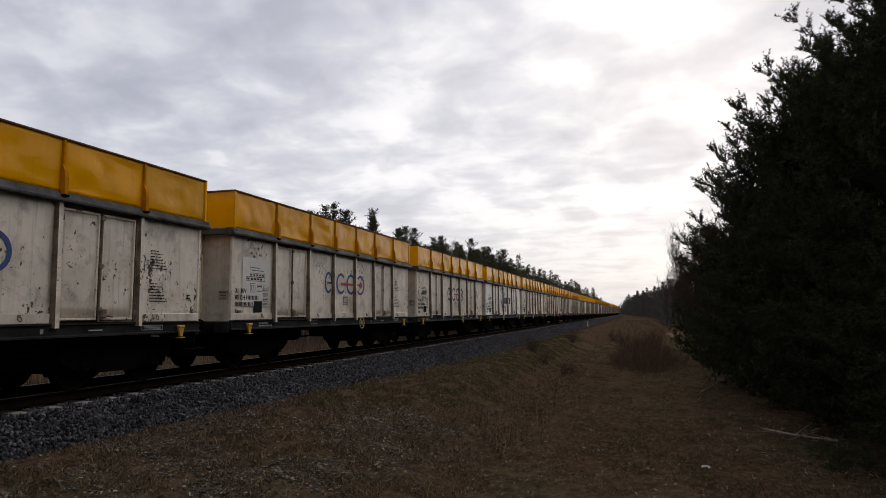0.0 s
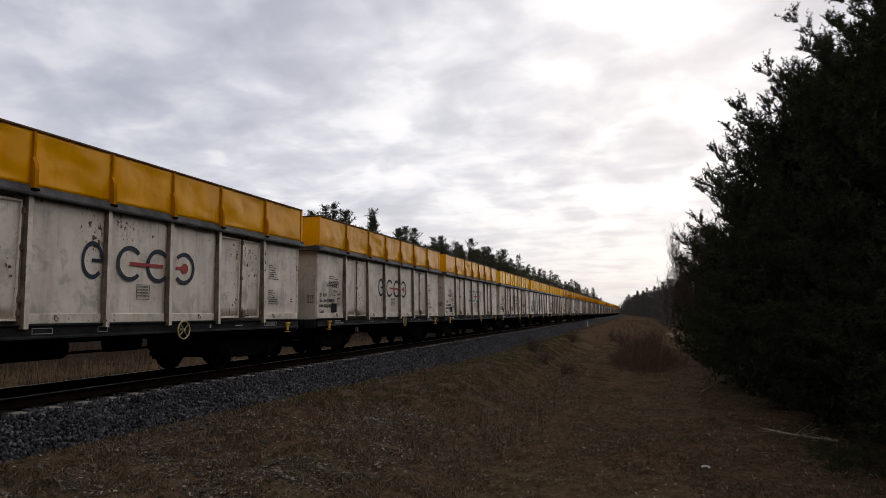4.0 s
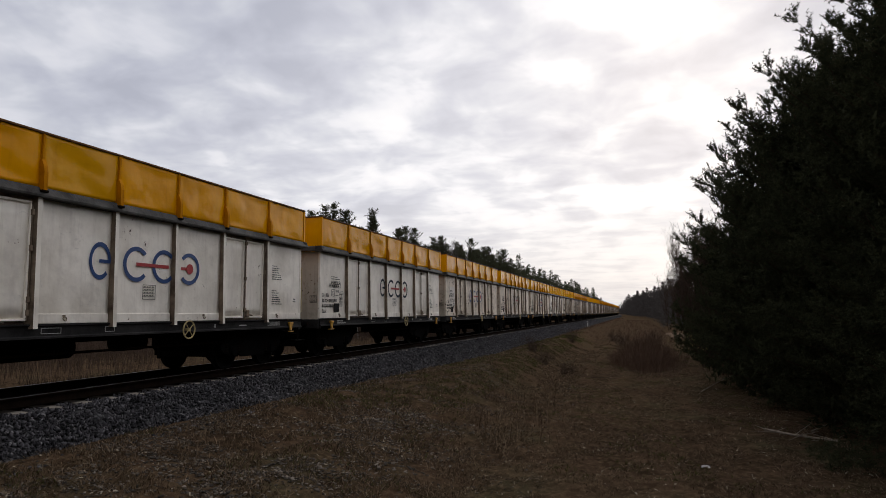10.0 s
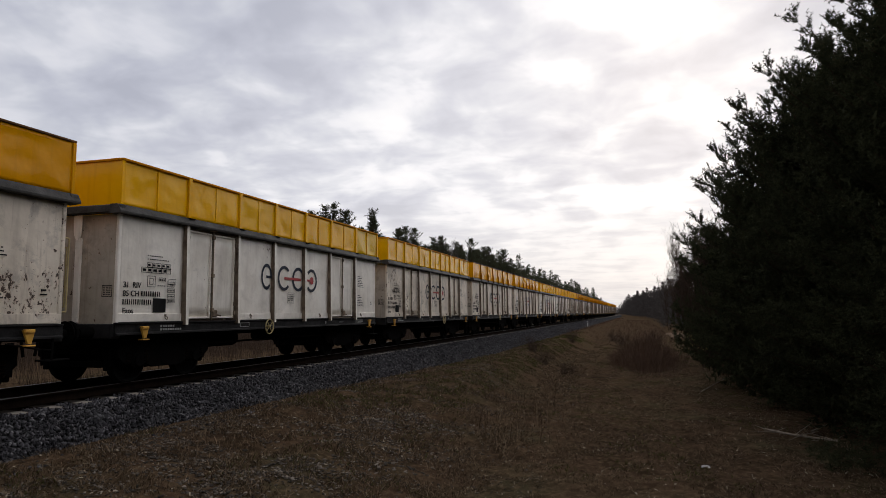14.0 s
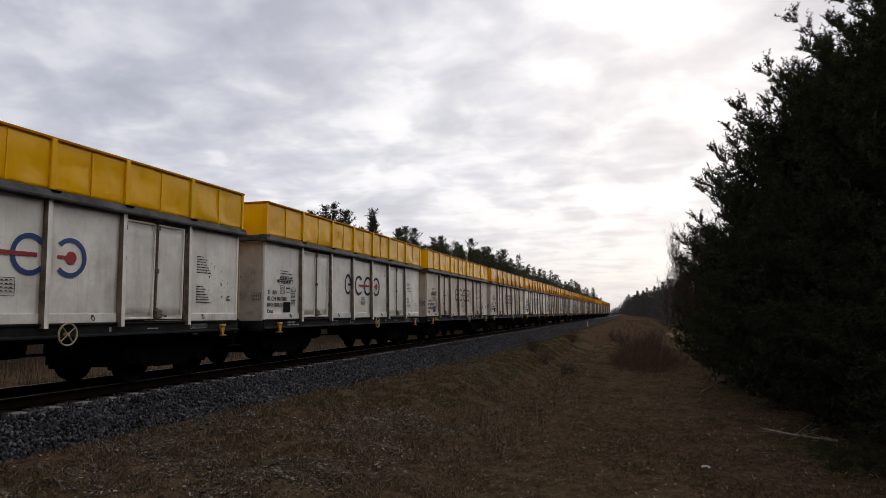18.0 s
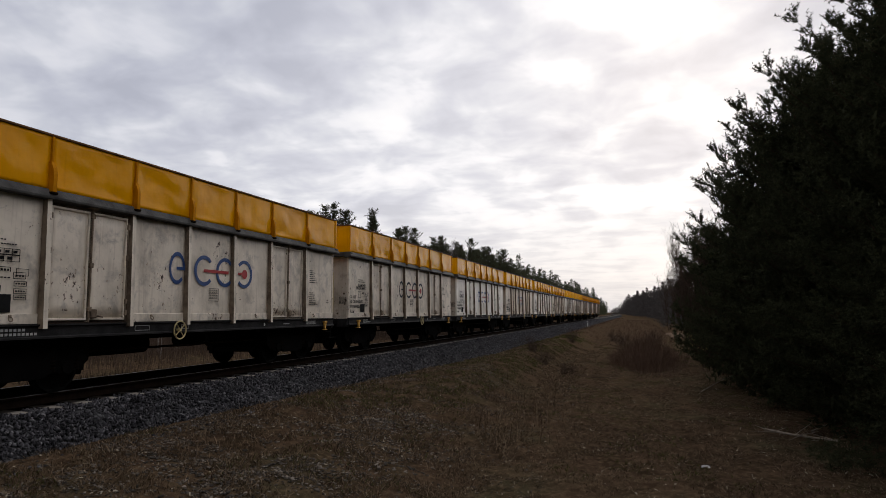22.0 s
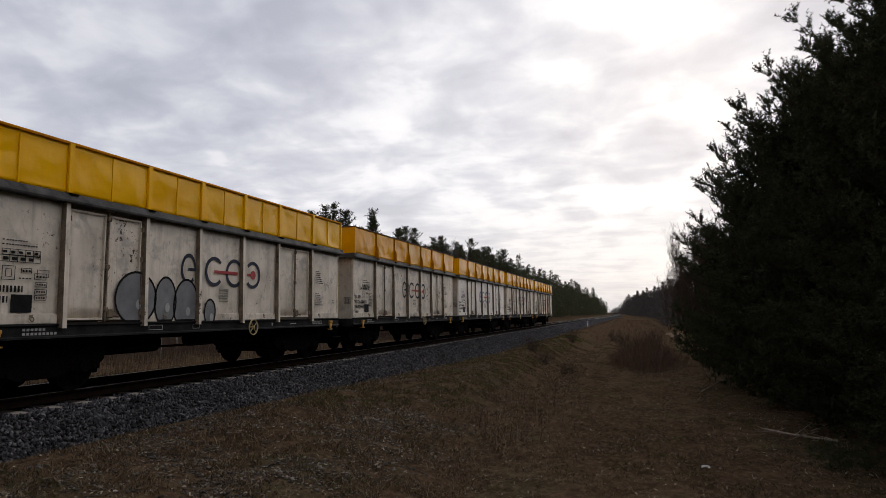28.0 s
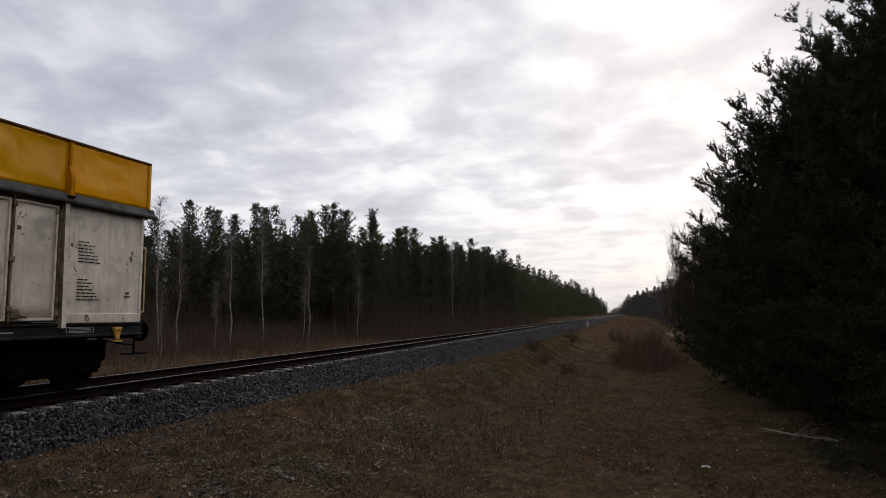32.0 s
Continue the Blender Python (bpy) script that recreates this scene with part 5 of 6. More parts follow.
        P("sole_bar", f"sole_bar/{tag}", lambda: extrude_profile(bmesh.new(), [(s * (SIDE - 0.02), 1.00), (s * (SIDE + 0.07), 1.00), (s * (SIDE + 0.07), 1.03), (s * (SIDE + 0.035), 1.05), (s * (SIDE + 0.035), 1.20), (s * (SIDE + 0.07), 1.22), (s * (SIDE + 0.07), 1.245), (s * (SIDE - 0.02), 1.245)], -HALF - 0.02, HALF + 0.02), M["sole"], root)
        # grey skirt of the raised top, leaning out over the wall
        P("skirt_band", f"skirt_band/{tag}", lambda: extrude_profile(bmesh.new(), [(s * 1.27, WALL_Z - 0.015), (s * 1.53, WALL_Z + 0.0), (s * 1.535, WALL_Z + 0.035), (s * 1.45, WALL_Z + 0.17), (s * 1.27, WALL_Z + 0.17)], -HALF - 0.16, HALF + 0.16), M["band"], root, "scuffed grey steel skirt")
    for e in (-1, 1):
        tag = "front" if e < 0 else "rear"
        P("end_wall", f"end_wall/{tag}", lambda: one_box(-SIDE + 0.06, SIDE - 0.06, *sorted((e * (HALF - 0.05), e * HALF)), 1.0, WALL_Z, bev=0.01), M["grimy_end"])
        P("head_stock", f"head_stock/{tag}", lambda: one_box(-1.36, 1.36, *sorted((e * (HALF - 0.16), e * (HALF + 0.09))), 0.93, 1.22, bev=0.02), M["sole"])
        P("end_skirt", f"end_skirt/{tag}", lambda: one_box(-1.50, 1.50, *sorted((e * (HALF - 0.03), e * (HALF + 0.15))), WALL_Z + 0.004, WALL_Z + 0.165, bev=0.02), M["band"])
        for x in (-0.875, 0.875):
            def buffer_bm():
                bm = tube(bmesh.new(), (x, e * (HALF + 0.09), 1.06), (x, e * (HALF + 0.40), 1.06), 0.11, 0.10, 14)
                tube(bm, (x, e * (HALF + 0.38), 1.06), (x, e * (HALF + 0.56), 1.06), 0.075, n=12)
                tube(bm, (x, e * (HALF + 0.56), 1.06), (x, e * (HALF + 0.60), 1.06), 0.225, 0.21, 20)
                return bm

            P("buffer", f"buffer/{tag}{x}", buffer_bm, M["black"])

        def hook():
            bm = box(bmesh.new(), -0.04, 0.04, *sorted((e * (HALF + 0.09), e * (HALF + 0.42))), 1.0, 1.1, 0.01)
            torus(bm, (0, e * (HALF + 0.40), 0.98), (1, 0, 0), 0.07, 0.022, 12, 5)
            tube(bm, (0, e * (HALF + 0.44), 0.94), (0, e * (HALF + 0.50), 0.62), 0.03, n=6)
            return bm

        P("draw_hook", f"draw_hook/{tag}", hook, M["black"])

        def ladder():
            bm = bmesh.new()
            y, x = e * (HALF + 0.13), SIDE - 0.03
            tube(bm, (x, y, 1.45), (x, y, 2.75), 0.014, n=6)
            for z in (1.45, 2.75):
                tube(bm, (x, y, z), (x, e * HALF, z), 0.014, n=6)
            return bm

        if e > 0:
            P("grab_rail", f"grab_rail/{tag}", ladder, M["handwheel"])

        def loop():
            bm = bmesh.new()
            y = e * (HALF + 0.09)
            for xx in (0.05, 0.20):
                tube(bm, (xx, y, 1.55), (xx, y, 2.72), 0.014, n=6)
            for z in (1.55, 2.72):
                tube(bm, (0.05, y, z), (0.20, y, z), 0.014, n=6)
            for z in (1.62, 2.65):
                tube(bm, (0.05, y, z), (0.05, e * HALF, z), 0.012, n=6)
            return bm

        P("grab_loop", f"grab_loop/{tag}", loop, M["handwheel"])
        P("end_stanchion", f"end_stanchion/{tag}", lambda: one_box(0.36, 0.50, *sorted((e * (HALF - 0.004), e * (HALF + 0.055))), 1.24, 2.9, bev=0.012), white)
        P("end_bracket", f"end_bracket/{tag}", lambda: extrude_bracket(e), white)

        def step():
            bm = bmesh.new()
            y = e * 5.72
            a = [(y - 0.10, 1.15), (y + 0.11, 1.13), (y + 0.09, 1.06), (y + 0.055, 0.93), (y - 0.01, 0.93), (y - 0.05, 1.04)]
            lo = [bm.verts.new((SIDE + 0.062, q, w)) for q, w in a]
            hi = [bm.verts.new((SIDE + 0.105, q, w)) for q, w in a]
            for i in range(6):
                bm.faces.new((lo[i], lo[(i + 1) % 6], hi[(i + 1) % 6], hi[i]))
            bm.faces.new(hi)
            bm.faces.new(lo[::-1])
            bmesh.ops.recalc_face_normals(bm, faces=bm.faces)
            box(bm, SIDE + 0.055, SIDE + 0.135, y - 0.085, y + 0.095, 1.105, 1.165, 0.01)
            box(bm, SIDE - 0.02, SIDE + 0.12, y - 0.05, y + 0.13, 0.885, 0.91, 0.006)
            return bm

        P("corner_step", f"corner_step/{tag}", step, M["step"], root, "faded orange corner step")

        for n_, yl in enumerate((e * 5.05, e * 1.9)):
            def lash(yl=yl):
                bm = torus(bmesh.new(), (SIDE + 0.05, yl, 1.33), (1, 0, 0.3), 0.038, 0.010, 10, 4)
                return box(bm, SIDE + 0.02, SIDE + 0.04, yl - 0.03, yl + 0.03, 1.355, 1.40, 0.008)

            P("lashing_ring", f"lashing_ring/{tag}{n_}", lash, M["grimy"])

    def shunter_step():
        bm = tube(bmesh.new(), (SIDE + 0.03, 5.38, 0.94), (SIDE + 0.03, 5.97, 0.83), 0.016, n=6)
        tube(bm, (SIDE + 0.03, 5.97, 0.83), (SIDE + 0.03, 6.24, 0.80), 0.014, n=6)
        tube(bm, (SIDE + 0.03, 6.24, 1.02), (SIDE + 0.03, 6.24, 0.64), 0.022, n=6)
        box(bm, SIDE - 0.16, SIDE + 0.08, 6.08, 6.58, 0.615, 0.64, 0.006)
        return bm

    P("shunter_step", "shunter_step", shunter_step, M["black"])
    # underframe
    def under():
        bm = box(bmesh.new(), -0.18, 0.18, -HALF + 0.1, HALF - 0.1, 0.85, 1.15)
        for y in (-4.5, -2.2, 0, 2.2, 4.5):
            box(bm, -1.3, 1.3, y - 0.09, y + 0.09, 0.92, 1.15)
        return bm

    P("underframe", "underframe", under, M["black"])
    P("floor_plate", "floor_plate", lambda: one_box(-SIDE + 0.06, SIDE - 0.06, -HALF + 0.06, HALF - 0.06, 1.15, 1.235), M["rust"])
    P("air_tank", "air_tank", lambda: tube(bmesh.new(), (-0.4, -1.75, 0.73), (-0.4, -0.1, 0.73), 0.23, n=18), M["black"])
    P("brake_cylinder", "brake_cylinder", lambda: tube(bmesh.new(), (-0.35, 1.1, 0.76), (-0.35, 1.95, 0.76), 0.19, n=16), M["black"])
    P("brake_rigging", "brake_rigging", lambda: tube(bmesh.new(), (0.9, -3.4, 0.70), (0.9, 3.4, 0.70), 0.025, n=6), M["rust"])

    def hand_wheel():
        c = Vector((SIDE + 0.12, 1.30, 1.06))
        bm = torus(bmesh.new(), c, (1, 0, 0), 0.19, 0.017, 24, 6)
        for a in (40, 130):
            d = Vector((0, math.cos(radians(a)), math.sin(radians(a)))) * 0.19
            tube(bm, c - d, c + d, 0.011, n=5)
        tube(bm, c - Vector((0.12, 0, 0)), c + Vector((0.02, 0, 0)), 0.03, n=8)
        return bm

    P("hand_wheel", "hand_wheel", hand_wheel, M["handwheel"], root, "pale yellow brake hand wheel")
    for e in (-1, 1):
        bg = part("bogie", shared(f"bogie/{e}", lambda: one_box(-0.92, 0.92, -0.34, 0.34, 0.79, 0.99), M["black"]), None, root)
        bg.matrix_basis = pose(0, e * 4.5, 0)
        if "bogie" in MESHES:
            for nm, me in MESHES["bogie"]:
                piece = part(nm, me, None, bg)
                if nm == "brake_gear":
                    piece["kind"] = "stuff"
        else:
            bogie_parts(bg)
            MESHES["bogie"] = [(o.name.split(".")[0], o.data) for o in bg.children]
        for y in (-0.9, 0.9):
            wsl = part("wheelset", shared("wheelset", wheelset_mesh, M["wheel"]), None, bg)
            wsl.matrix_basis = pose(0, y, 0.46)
    # raised top
    top = WALL_Z + 0.17
    yel = M["yellow"] if kind == "plain" else M["bright_yellow"]
    up = 4.46 if kind == "plain" else 4.405
    ex = 1.43
    key = kind
    for s in (1, -1):
        tag = f"{key}{s}"
        xs_ = (-HALF - 0.06,) + POSTS + (HALF + 0.06,)
        for i in range(7):
            P("top_panel", f"top_panel/{tag}{i}", lambda: dented_sheet(xs_[i] + 0.004, xs_[i + 1] - 0.004, top, up, s * ex, s * 0.04, i + (40 if kind == "plain" else 60), 0.040 if kind == "plain" else 0.030, 20, 14), yel, root, smooth=True)
            if s > 0 and kind == "ribbed":
                ym = (xs_[i] + xs_[i + 1]) / 2
                P("thin_rib", f"thin_rib/{i}", lambda: one_box(ex - 0.002, ex + 0.028, ym - 0.018, ym + 0.018, top, up - 0.04, bev=0.005), yel)
        for i, y in enumerate(POSTS):
            if kind == "plain":
                def gusset(y=y):
                    bm = box(bmesh.new(), *sorted((s * (ex - 0.002), s * (ex + 0.045))), y - 0.020, y + 0.020, top + 0.42, up - 0.02, 0.005)
                    prof = [(s * ex, top), (s * (ex + 0.055), top - 0.05), (s * (ex + 0.115), top - 0.05), (s * (ex + 0.115), top + 0.26), (s * (ex + 0.095), top + 0.36), (s * (ex + 0.045), top + 0.47), (s * ex, top + 0.47)]
                    extrude_profile(bm, prof, y - 0.038, y + 0.038)
                    return bm

                # dark rusty box stands in for the dark slot under each gusset
                P("gusset_foot", f"gusset_foot/{tag}{i}", lambda: one_box(*sorted((s * (ex + 0.035), s * (ex + 0.125))), y - 0.065, y + 0.065, top - 0.092, top - 0.052, bev=0.006), M["rust"]) if s > 0 else None
                P("gusset_post", f"gusset_post/{tag}{i}", gusset, M["dull_shaded_yellow"])
            else:
                # dark box stands in for the shaded gap beside each rib
                P("rib_foot", f"rib_foot/{tag}{i}", lambda: one_box(ex + 0.004, ex + 0.075, y - 0.02, y + 0.16, top - 0.035, top - 0.004, bev=0.004), M["rust"]) if s > 0 else None
                P("flat_rib", f"flat_rib/{tag}{i}", lambda: one_box(*sorted((s * (ex - 0.002), s * (ex + 0.055))), y - 0.055, y + 0.055, top, up + 0.012, bev=0.008), yel)
        P("top_rail", f"top_rail/{tag}", lambda: one_box(*sorted((s * (ex - 0.035), s * (ex + (0.03 if kind == "plain" else 0.045)))), -HALF - 0.08, HALF + 0.08, up - 0.012, up + (0.028 if kind == "plain" else 0.038), bev=0.008), M["edge"] if kind == "plain" else M["dull_shaded_yellow"])
    for e in (-1, 1):
        P("top_end_panel", f"top_end_panel/{key}{e}", lambda: one_box(-ex + 0.008, ex - 0.008, *sorted((e * (HALF + 0.052), e * (HALF + 0.060))), top, up), yel)
        P("top_end_rail", f"top_end_rail/{key}{e}", lambda: one_box(-ex + 0.037, ex - 0.037, *sorted((e * (HALF + 0.035), e * (HALF + 0.09))), up - 0.012, up + (0.028 if kind == "plain" else 0.038), bev=0.008), M["edge"] if kind == "plain" else M["dull_shaded_yellow"])
        P("top_corner", f"top_corner/{key}{e}", lambda: one_box(ex - 0.002, ex + 0.03, *sorted((e * (HALF + 0.01), e * (HALF + 0.075))), top, up - 0.014, bev=0.006), yel)
    # lettering and symbols on the near side
    fx = SIDE + 0.0135
    def first_ring():
        bm = arc_mesh(-1.15, 2.40, 0.31, 0.085, 2, 316, fx)
        for v in bm.verts:
            v.co.y = -1.15 + (v.co.y + 1.15) * 0.72
        return box(bm, fx + 0.0004, fx + 0.0034, -1.17, -0.90, 2.365, 2.430)

    P("ring_mark", "ring_mark/0", first_ring, M["navy"])
    P("ring_mark", "ring_mark/1", lambda: arc_mesh(-0.23, 2.40, 0.31, 0.085, 42, 318, fx), M["navy"])
    P("ring_mark", "ring_mark/2", lambda: arc_mesh(0.565, 2.40, 0.31, 0.085, 42, 318, fx), M["navy"])
    P("ring_mark", "ring_mark/3", lambda: arc_mesh(1.37, 2.40, 0.31, 0.085, -138, 138, fx), M["navy"])
    P("red_bar", "red_bar", lambda: one_box(fx + 0.004, fx + 0.007, -0.24, 0.70, 2.365, 2.435), M["red"])

    def dot():
        bm = box(bmesh.new(), fx, fx + 0.003, 1.10, 1.36, 2.37, 2.43)
        bmesh.ops.create_cone(bm, cap_ends=True, segments=20, radius1=0.115, radius2=0.115, depth=0.003, matrix=Matrix.Translation((fx + 0.0045, 1.385, 2.40)) @ Euler((0, radians(90), 0)).to_matrix().to_4x4())
        return bm

    P("red_dot", "red_dot", dot, M["red"])

    def table():
        bm = frame_outline(bmesh.new(), -5.62, -4.92, 2.36, 2.46, fx)
        frame_outline(bm, -5.78, -4.92, 2.25, 2.36, fx)
        for k in range(1, 5):
            box(bm, fx, fx + 0.003, -5.62 + 0.14 * k - 0.005, -5.62 + 0.14 * k + 0.005, 2.25, 2.46)
        for k in range(5):
            box(bm, fx, fx + 0.003, -5.60 + 0.14 * k, -5.60 + 0.14 * k + 0.07, 2.39, 2.43)
            box(bm, fx, fx + 0.003, -5.74 + 0.15 * k, -5.74 + 0.15 * k + 0.09, 2.28, 2.33)
        for z, w in ((2.52, 0.62), (2.59, 0.44)):
            yy = -5.62
            while yy < -5.62 + w:
                box(bm, fx, fx + 0.003, yy, yy + 0.034, z, z + 0.020)
                yy += 0.034 + (0.014 if int(yy * 31) % 3 else 0.035)
        frame_outline(bm, -5.60, -5.37, 1.96, 2.19, fx, 0.010)
        frame_outline(bm, -5.54, -5.43, 2.01, 2.14, fx)
        box(bm, fx, fx + 0.003, -5.27, -5.07, 2.155, 2.165)
        for yy in (-5.27, -5.08):
            box(bm, fx, fx + 0.003, yy, yy + 0.012, 2.08, 2.16)
        for q in range(3):
            box(bm, fx, fx + 0.003, -5.24 + 0.055 * q, -5.205 + 0.055 * q, 2.10, 2.135)
        for q in range(4):
            box(bm, fx, fx + 0.003, -5.30 + 0.062 * q, -5.26 + 0.062 * q, 1.985, 2.005)
        frame_outline(bm, -5.02, -4.79, 1.98, 2.09, fx)
        frame_outline(bm, -4.97, -4.74, 2.03, 2.15, fx)
        for q in range(3):
            box(bm, fx, fx + 0.003, -4.98 + 0.06 * q, -4.945 + 0.06 * q, 2.015, 2.045)
        for z in (1.86, 1.74, 1.64):
            frame_outline(bm, -5.00, -4.77, z, z + 0.085, fx)
            for q in range(4):
                box(bm, fx, fx + 0.003, -4.97 + 0.047 * q, -4.94 + 0.047 * q, z + 0.03, z + 0.055)
        return bm

    def end_table():
        bm = bmesh.new()
        ye = -HALF - 0.0035
        for z in (1.74, 1.955):
            box(bm, 1.02, 1.26, ye, ye + 0.003, z, z + 0.012)
        for x in (1.02, 1.25):
            box(bm, x, x + 0.012, ye, ye + 0.003, 1.74, 1.96)
        for k in range(5):
            for j in range(3):
                box(bm, 1.05 + 0.065 * j, 1.095 + 0.065 * j, ye, ye + 0.003, 1.775 + 0.036 * k, 1.792 + 0.036 * k)
        return bm

    P("end_table", "end_table", end_table, M["ink"])["kind"] = "stuff"
    P("data_panel", "data_panel", table, M["ink"])["kind"] = "stuff"
    P("chalk_board", "chalk_board", lambda: one_box(fx, fx + 0.006, -5.42, -5.04, 1.44, 1.73, bev=0.002), M["ink"])
    if "words" not in MESHES:
        MESHES["words"] = [lettering("31  RIV", 0.16, -6.25, 1.93, fx), lettering("85 CH", 0.16, -6.25, 1.76, fx), lettering("Eaos", 0.16, -6.25, 1.42, fx)]
    for me in MESHES["words"]:
        part("lettering", me, None, root)

    def number_bars():
        bm = bmesh.new()
        rs = random.Random(5)
        for z, y0, y1 in ((1.765, -5.76, -5.24), (1.595, -6.25, -5.48)):
            y = y0
            while y < y1:
                w = rs.choice((0.022, 0.030, 0.036))
                box(bm, fx, fx + 0.003, y, y + w, z, z + 0.105)
                y += w + 0.030
        return bm

    P("number_bars", "number_bars", number_bars, M["ink"])["kind"] = "stuff"

    def address(z):
        bm = bmesh.new()
        rs = random.Random(int(z * 100))
        for k, w in enumerate((0.20, 0.33, 0.28, 0.36, 0.40, 0.42, 0.50)):
            y = 4.82
            while y < 4.82 + w:
                word = min(rs.uniform(0.05, 0.16), 4.85 + w - y)
                box(bm, fx, fx + 0.003, y, y + word, z - 0.060 * k, z - 0.060 * k + 0.020)
                y += word + 0.022
        return bm

    P("text_block", "text_block/0", lambda: address(2.70), M["ink"])["kind"] = "stuff"
    P("text_block", "text_block/1", lambda: address(2.02), M["ink"])["kind"] = "stuff"
    P("small_mark", "small_mark", lambda: box(box(bmesh.new(), fx, fx + 0.003, 5.98, 6.08, 1.80, 1.83), fx, fx + 0.003, 5.96, 6.10, 1.73, 1.755), M["ink"])

    def plate():
        bm = frame_outline(bmesh.new(), -0.03, 0.33, 1.70, 2.00, fx)
        for k in range(1, 5):
            box(bm, fx, fx + 0.003, -0.02, 0.32, 1.70 + 0.06 * k, 1.706 + 0.06 * k)
        for k in range(4):
            for j in range(4):
                box(bm, fx, fx + 0.003, 0.0 + 0.078 * j, 0.045 + 0.078 * j, 1.772 + 0.06 * k, 1.788 + 0.06 * k)
        return bm

    P("stencil_box", "stencil_box", plate, M["ink"])
    sx = SIDE + 0.0355

    def sole_marks():
        bm = bmesh.new()
        rs = random.Random(9)
        for y0, n in ((-5.2, 7),):
            for z, cnt in ((1.135, 6), (1.065, 9)):
                for k in range(cnt):
                    box(bm, sx, sx + 0.003, y0 + k * 0.075, y0 + k * 0.075 + 0.05, z, z + 0.042)
        frame_outline(bm, -2.35, -1.95, 1.08, 1.18, sx, 0.010)
        frame_outline(bm, 4.62, 5.22, 1.08, 1.18, sx, 0.010)
        for k in range(3):
            box(bm, sx, sx + 0.003, 4.68, 5.16, 1.10 + 0.025 * k, 1.11 + 0.025 * k)
        box(bm, sx, sx + 0.003, 3.30, 3.62, 1.105, 1.125)
        box(bm, sx, sx + 0.003, 2.30, 2.36, 1.08, 1.16)
        frame_outline(bm, -0.98, -0.75, 1.08, 1.18, sx, 0.008)
        return bm

    P("sole_bar_stencil", "sole_bar_stencil", sole_marks, M["pale_ink"])["kind"] = "stuff"
    return root


# wagons are counted from the tail of the train
RIBBED = {4, 5, 14, 15, 16, 19, 20, 27, 28, 29}
CHIPPED = {3, 21, 22, 23, 30, 35, 37}
CLEAN = {2, 5, 7, 9, 15, 16, 20, 24, 25, 28, 34, 12}
COUNT = 38
train = []


def build_train():
    master = {"plain": wagon("plain"), "ribbed": wagon("ribbed")}
    free = {"plain", "ribbed"}
    for k in range(COUNT):
        kind = "ribbed" if k in RIBBED else "plain"
        ob = master[kind] if kind in free else copy_thing(master[kind], Matrix.Identity(4))
        free.discard(kind)
        state = "chipped" if k in CHIPPED else "clean" if k in CLEAN else "worn"
        word = {"chipped": "rust-chipped", "clean": "fairly clean", "worn": "grimy"}[state]
        tagged(ob, f"{word} white open goods wagon with raised {'bright yellow ribbed' if kind == 'ribbed' else 'amber yellow'} top", "railway wagon", "wagons of the goods train")
        train.append((ob, state))
    for ob, state in train:
        for o in ob.children_recursive:
            if o.data and o.data.materials and o.data.materials[0] == M["white_worn"]:
                o.material_slots[0].link = "OBJECT"
                o.material_slots[0].material = M["white_" + state]


build_train()


# ---- what sets single wagons apart ----
def ribbon(bm, pts, width, x):
    """A painted stroke through (y, z) points on the side."""
    for (y0, z0), (y1, z1) in zip(pts[:-1], pts[1:]):
        d = Vector((y1 - y0, z1 - z0))
        n = Vector((-d.y, d.x)).normalized() * width / 2
        e = d.normalized() * width * 0.3
        q = [(y0 - e.x + n.x, z0 - e.y + n.y), (y0 - e.x - n.x, z0 - e.y - n.y), (y1 + e.x - n.x, z1 + e.y - n.y), (y1 + e.x + n.x, z1 + e.y + n.y)]
        lo = [bm.verts.new((x, a, b)) for a, b in q]
        hi = [bm.verts.new((x + 0.002, a, b)) for a, b in q]
        for i in range(4):
            bm.faces.new((lo[i], lo[(i + 1) % 4], hi[(i + 1) % 4], hi[i]))
        bm.faces.new(hi)
        bm.faces.new(lo[::-1])
        x += 0.0004
    bmesh.ops.recalc_face_normals(bm, faces=bm.faces)
    return bm


def loop_stroke(pts, width, x):
    """A closed painted outline through (y, z) points."""
    bm = bmesh.new()
    n = len(pts)
    cy, cz = sum(q[0] for q in pts) / n, sum(q[1] for q in pts) / n
    rings = []
    for a, b in pts:
        d = Vector((a - cy, b - cz)).normalized() * width / 2
        rings.append([bm.verts.new((xx, a + s * d.x, b + s * d.y)) for xx, s in ((x, -1), (x, 1), (x + 0.002, 1), (x + 0.002, -1))])
    for i in range(n):
        p0, p1 = rings[i], rings[(i + 1) % n]
        for k in range(4):
            bm.faces.new((p0[k], p0[(k + 1) % 4], p1[(k + 1) % 4], p1[k]))
    bmesh.ops.recalc_face_normals(bm, faces=bm.faces)
    return bm


def oval(cy, cz, ry, rz, n=22, a0=0, a1=360):
    return [(cy + ry * math.cos(radians(a0 + (a1 - a0) * i / n)), cz + rz * math.sin(radians(a0 + (a1 - a0) * i / n))) for i in range(n + 1)]


def blob(pts, x):
    bm = bmesh.new()
    lo = [bm.verts.new((x, a, b)) for a, b in pts]
    hi = [bm.verts.new((x + 0.002, a, b)) for a, b in pts]
    n = len(pts)
    for i in range(n):
        bm.faces.new((lo[i], lo[(i + 1) % n], hi[(i + 1) % n], hi[i]))
    bm.faces.new(hi)
    bm.faces.new(lo[::-1])
    bmesh.ops.recalc_face_normals(bm, faces=bm.faces)
    return bm


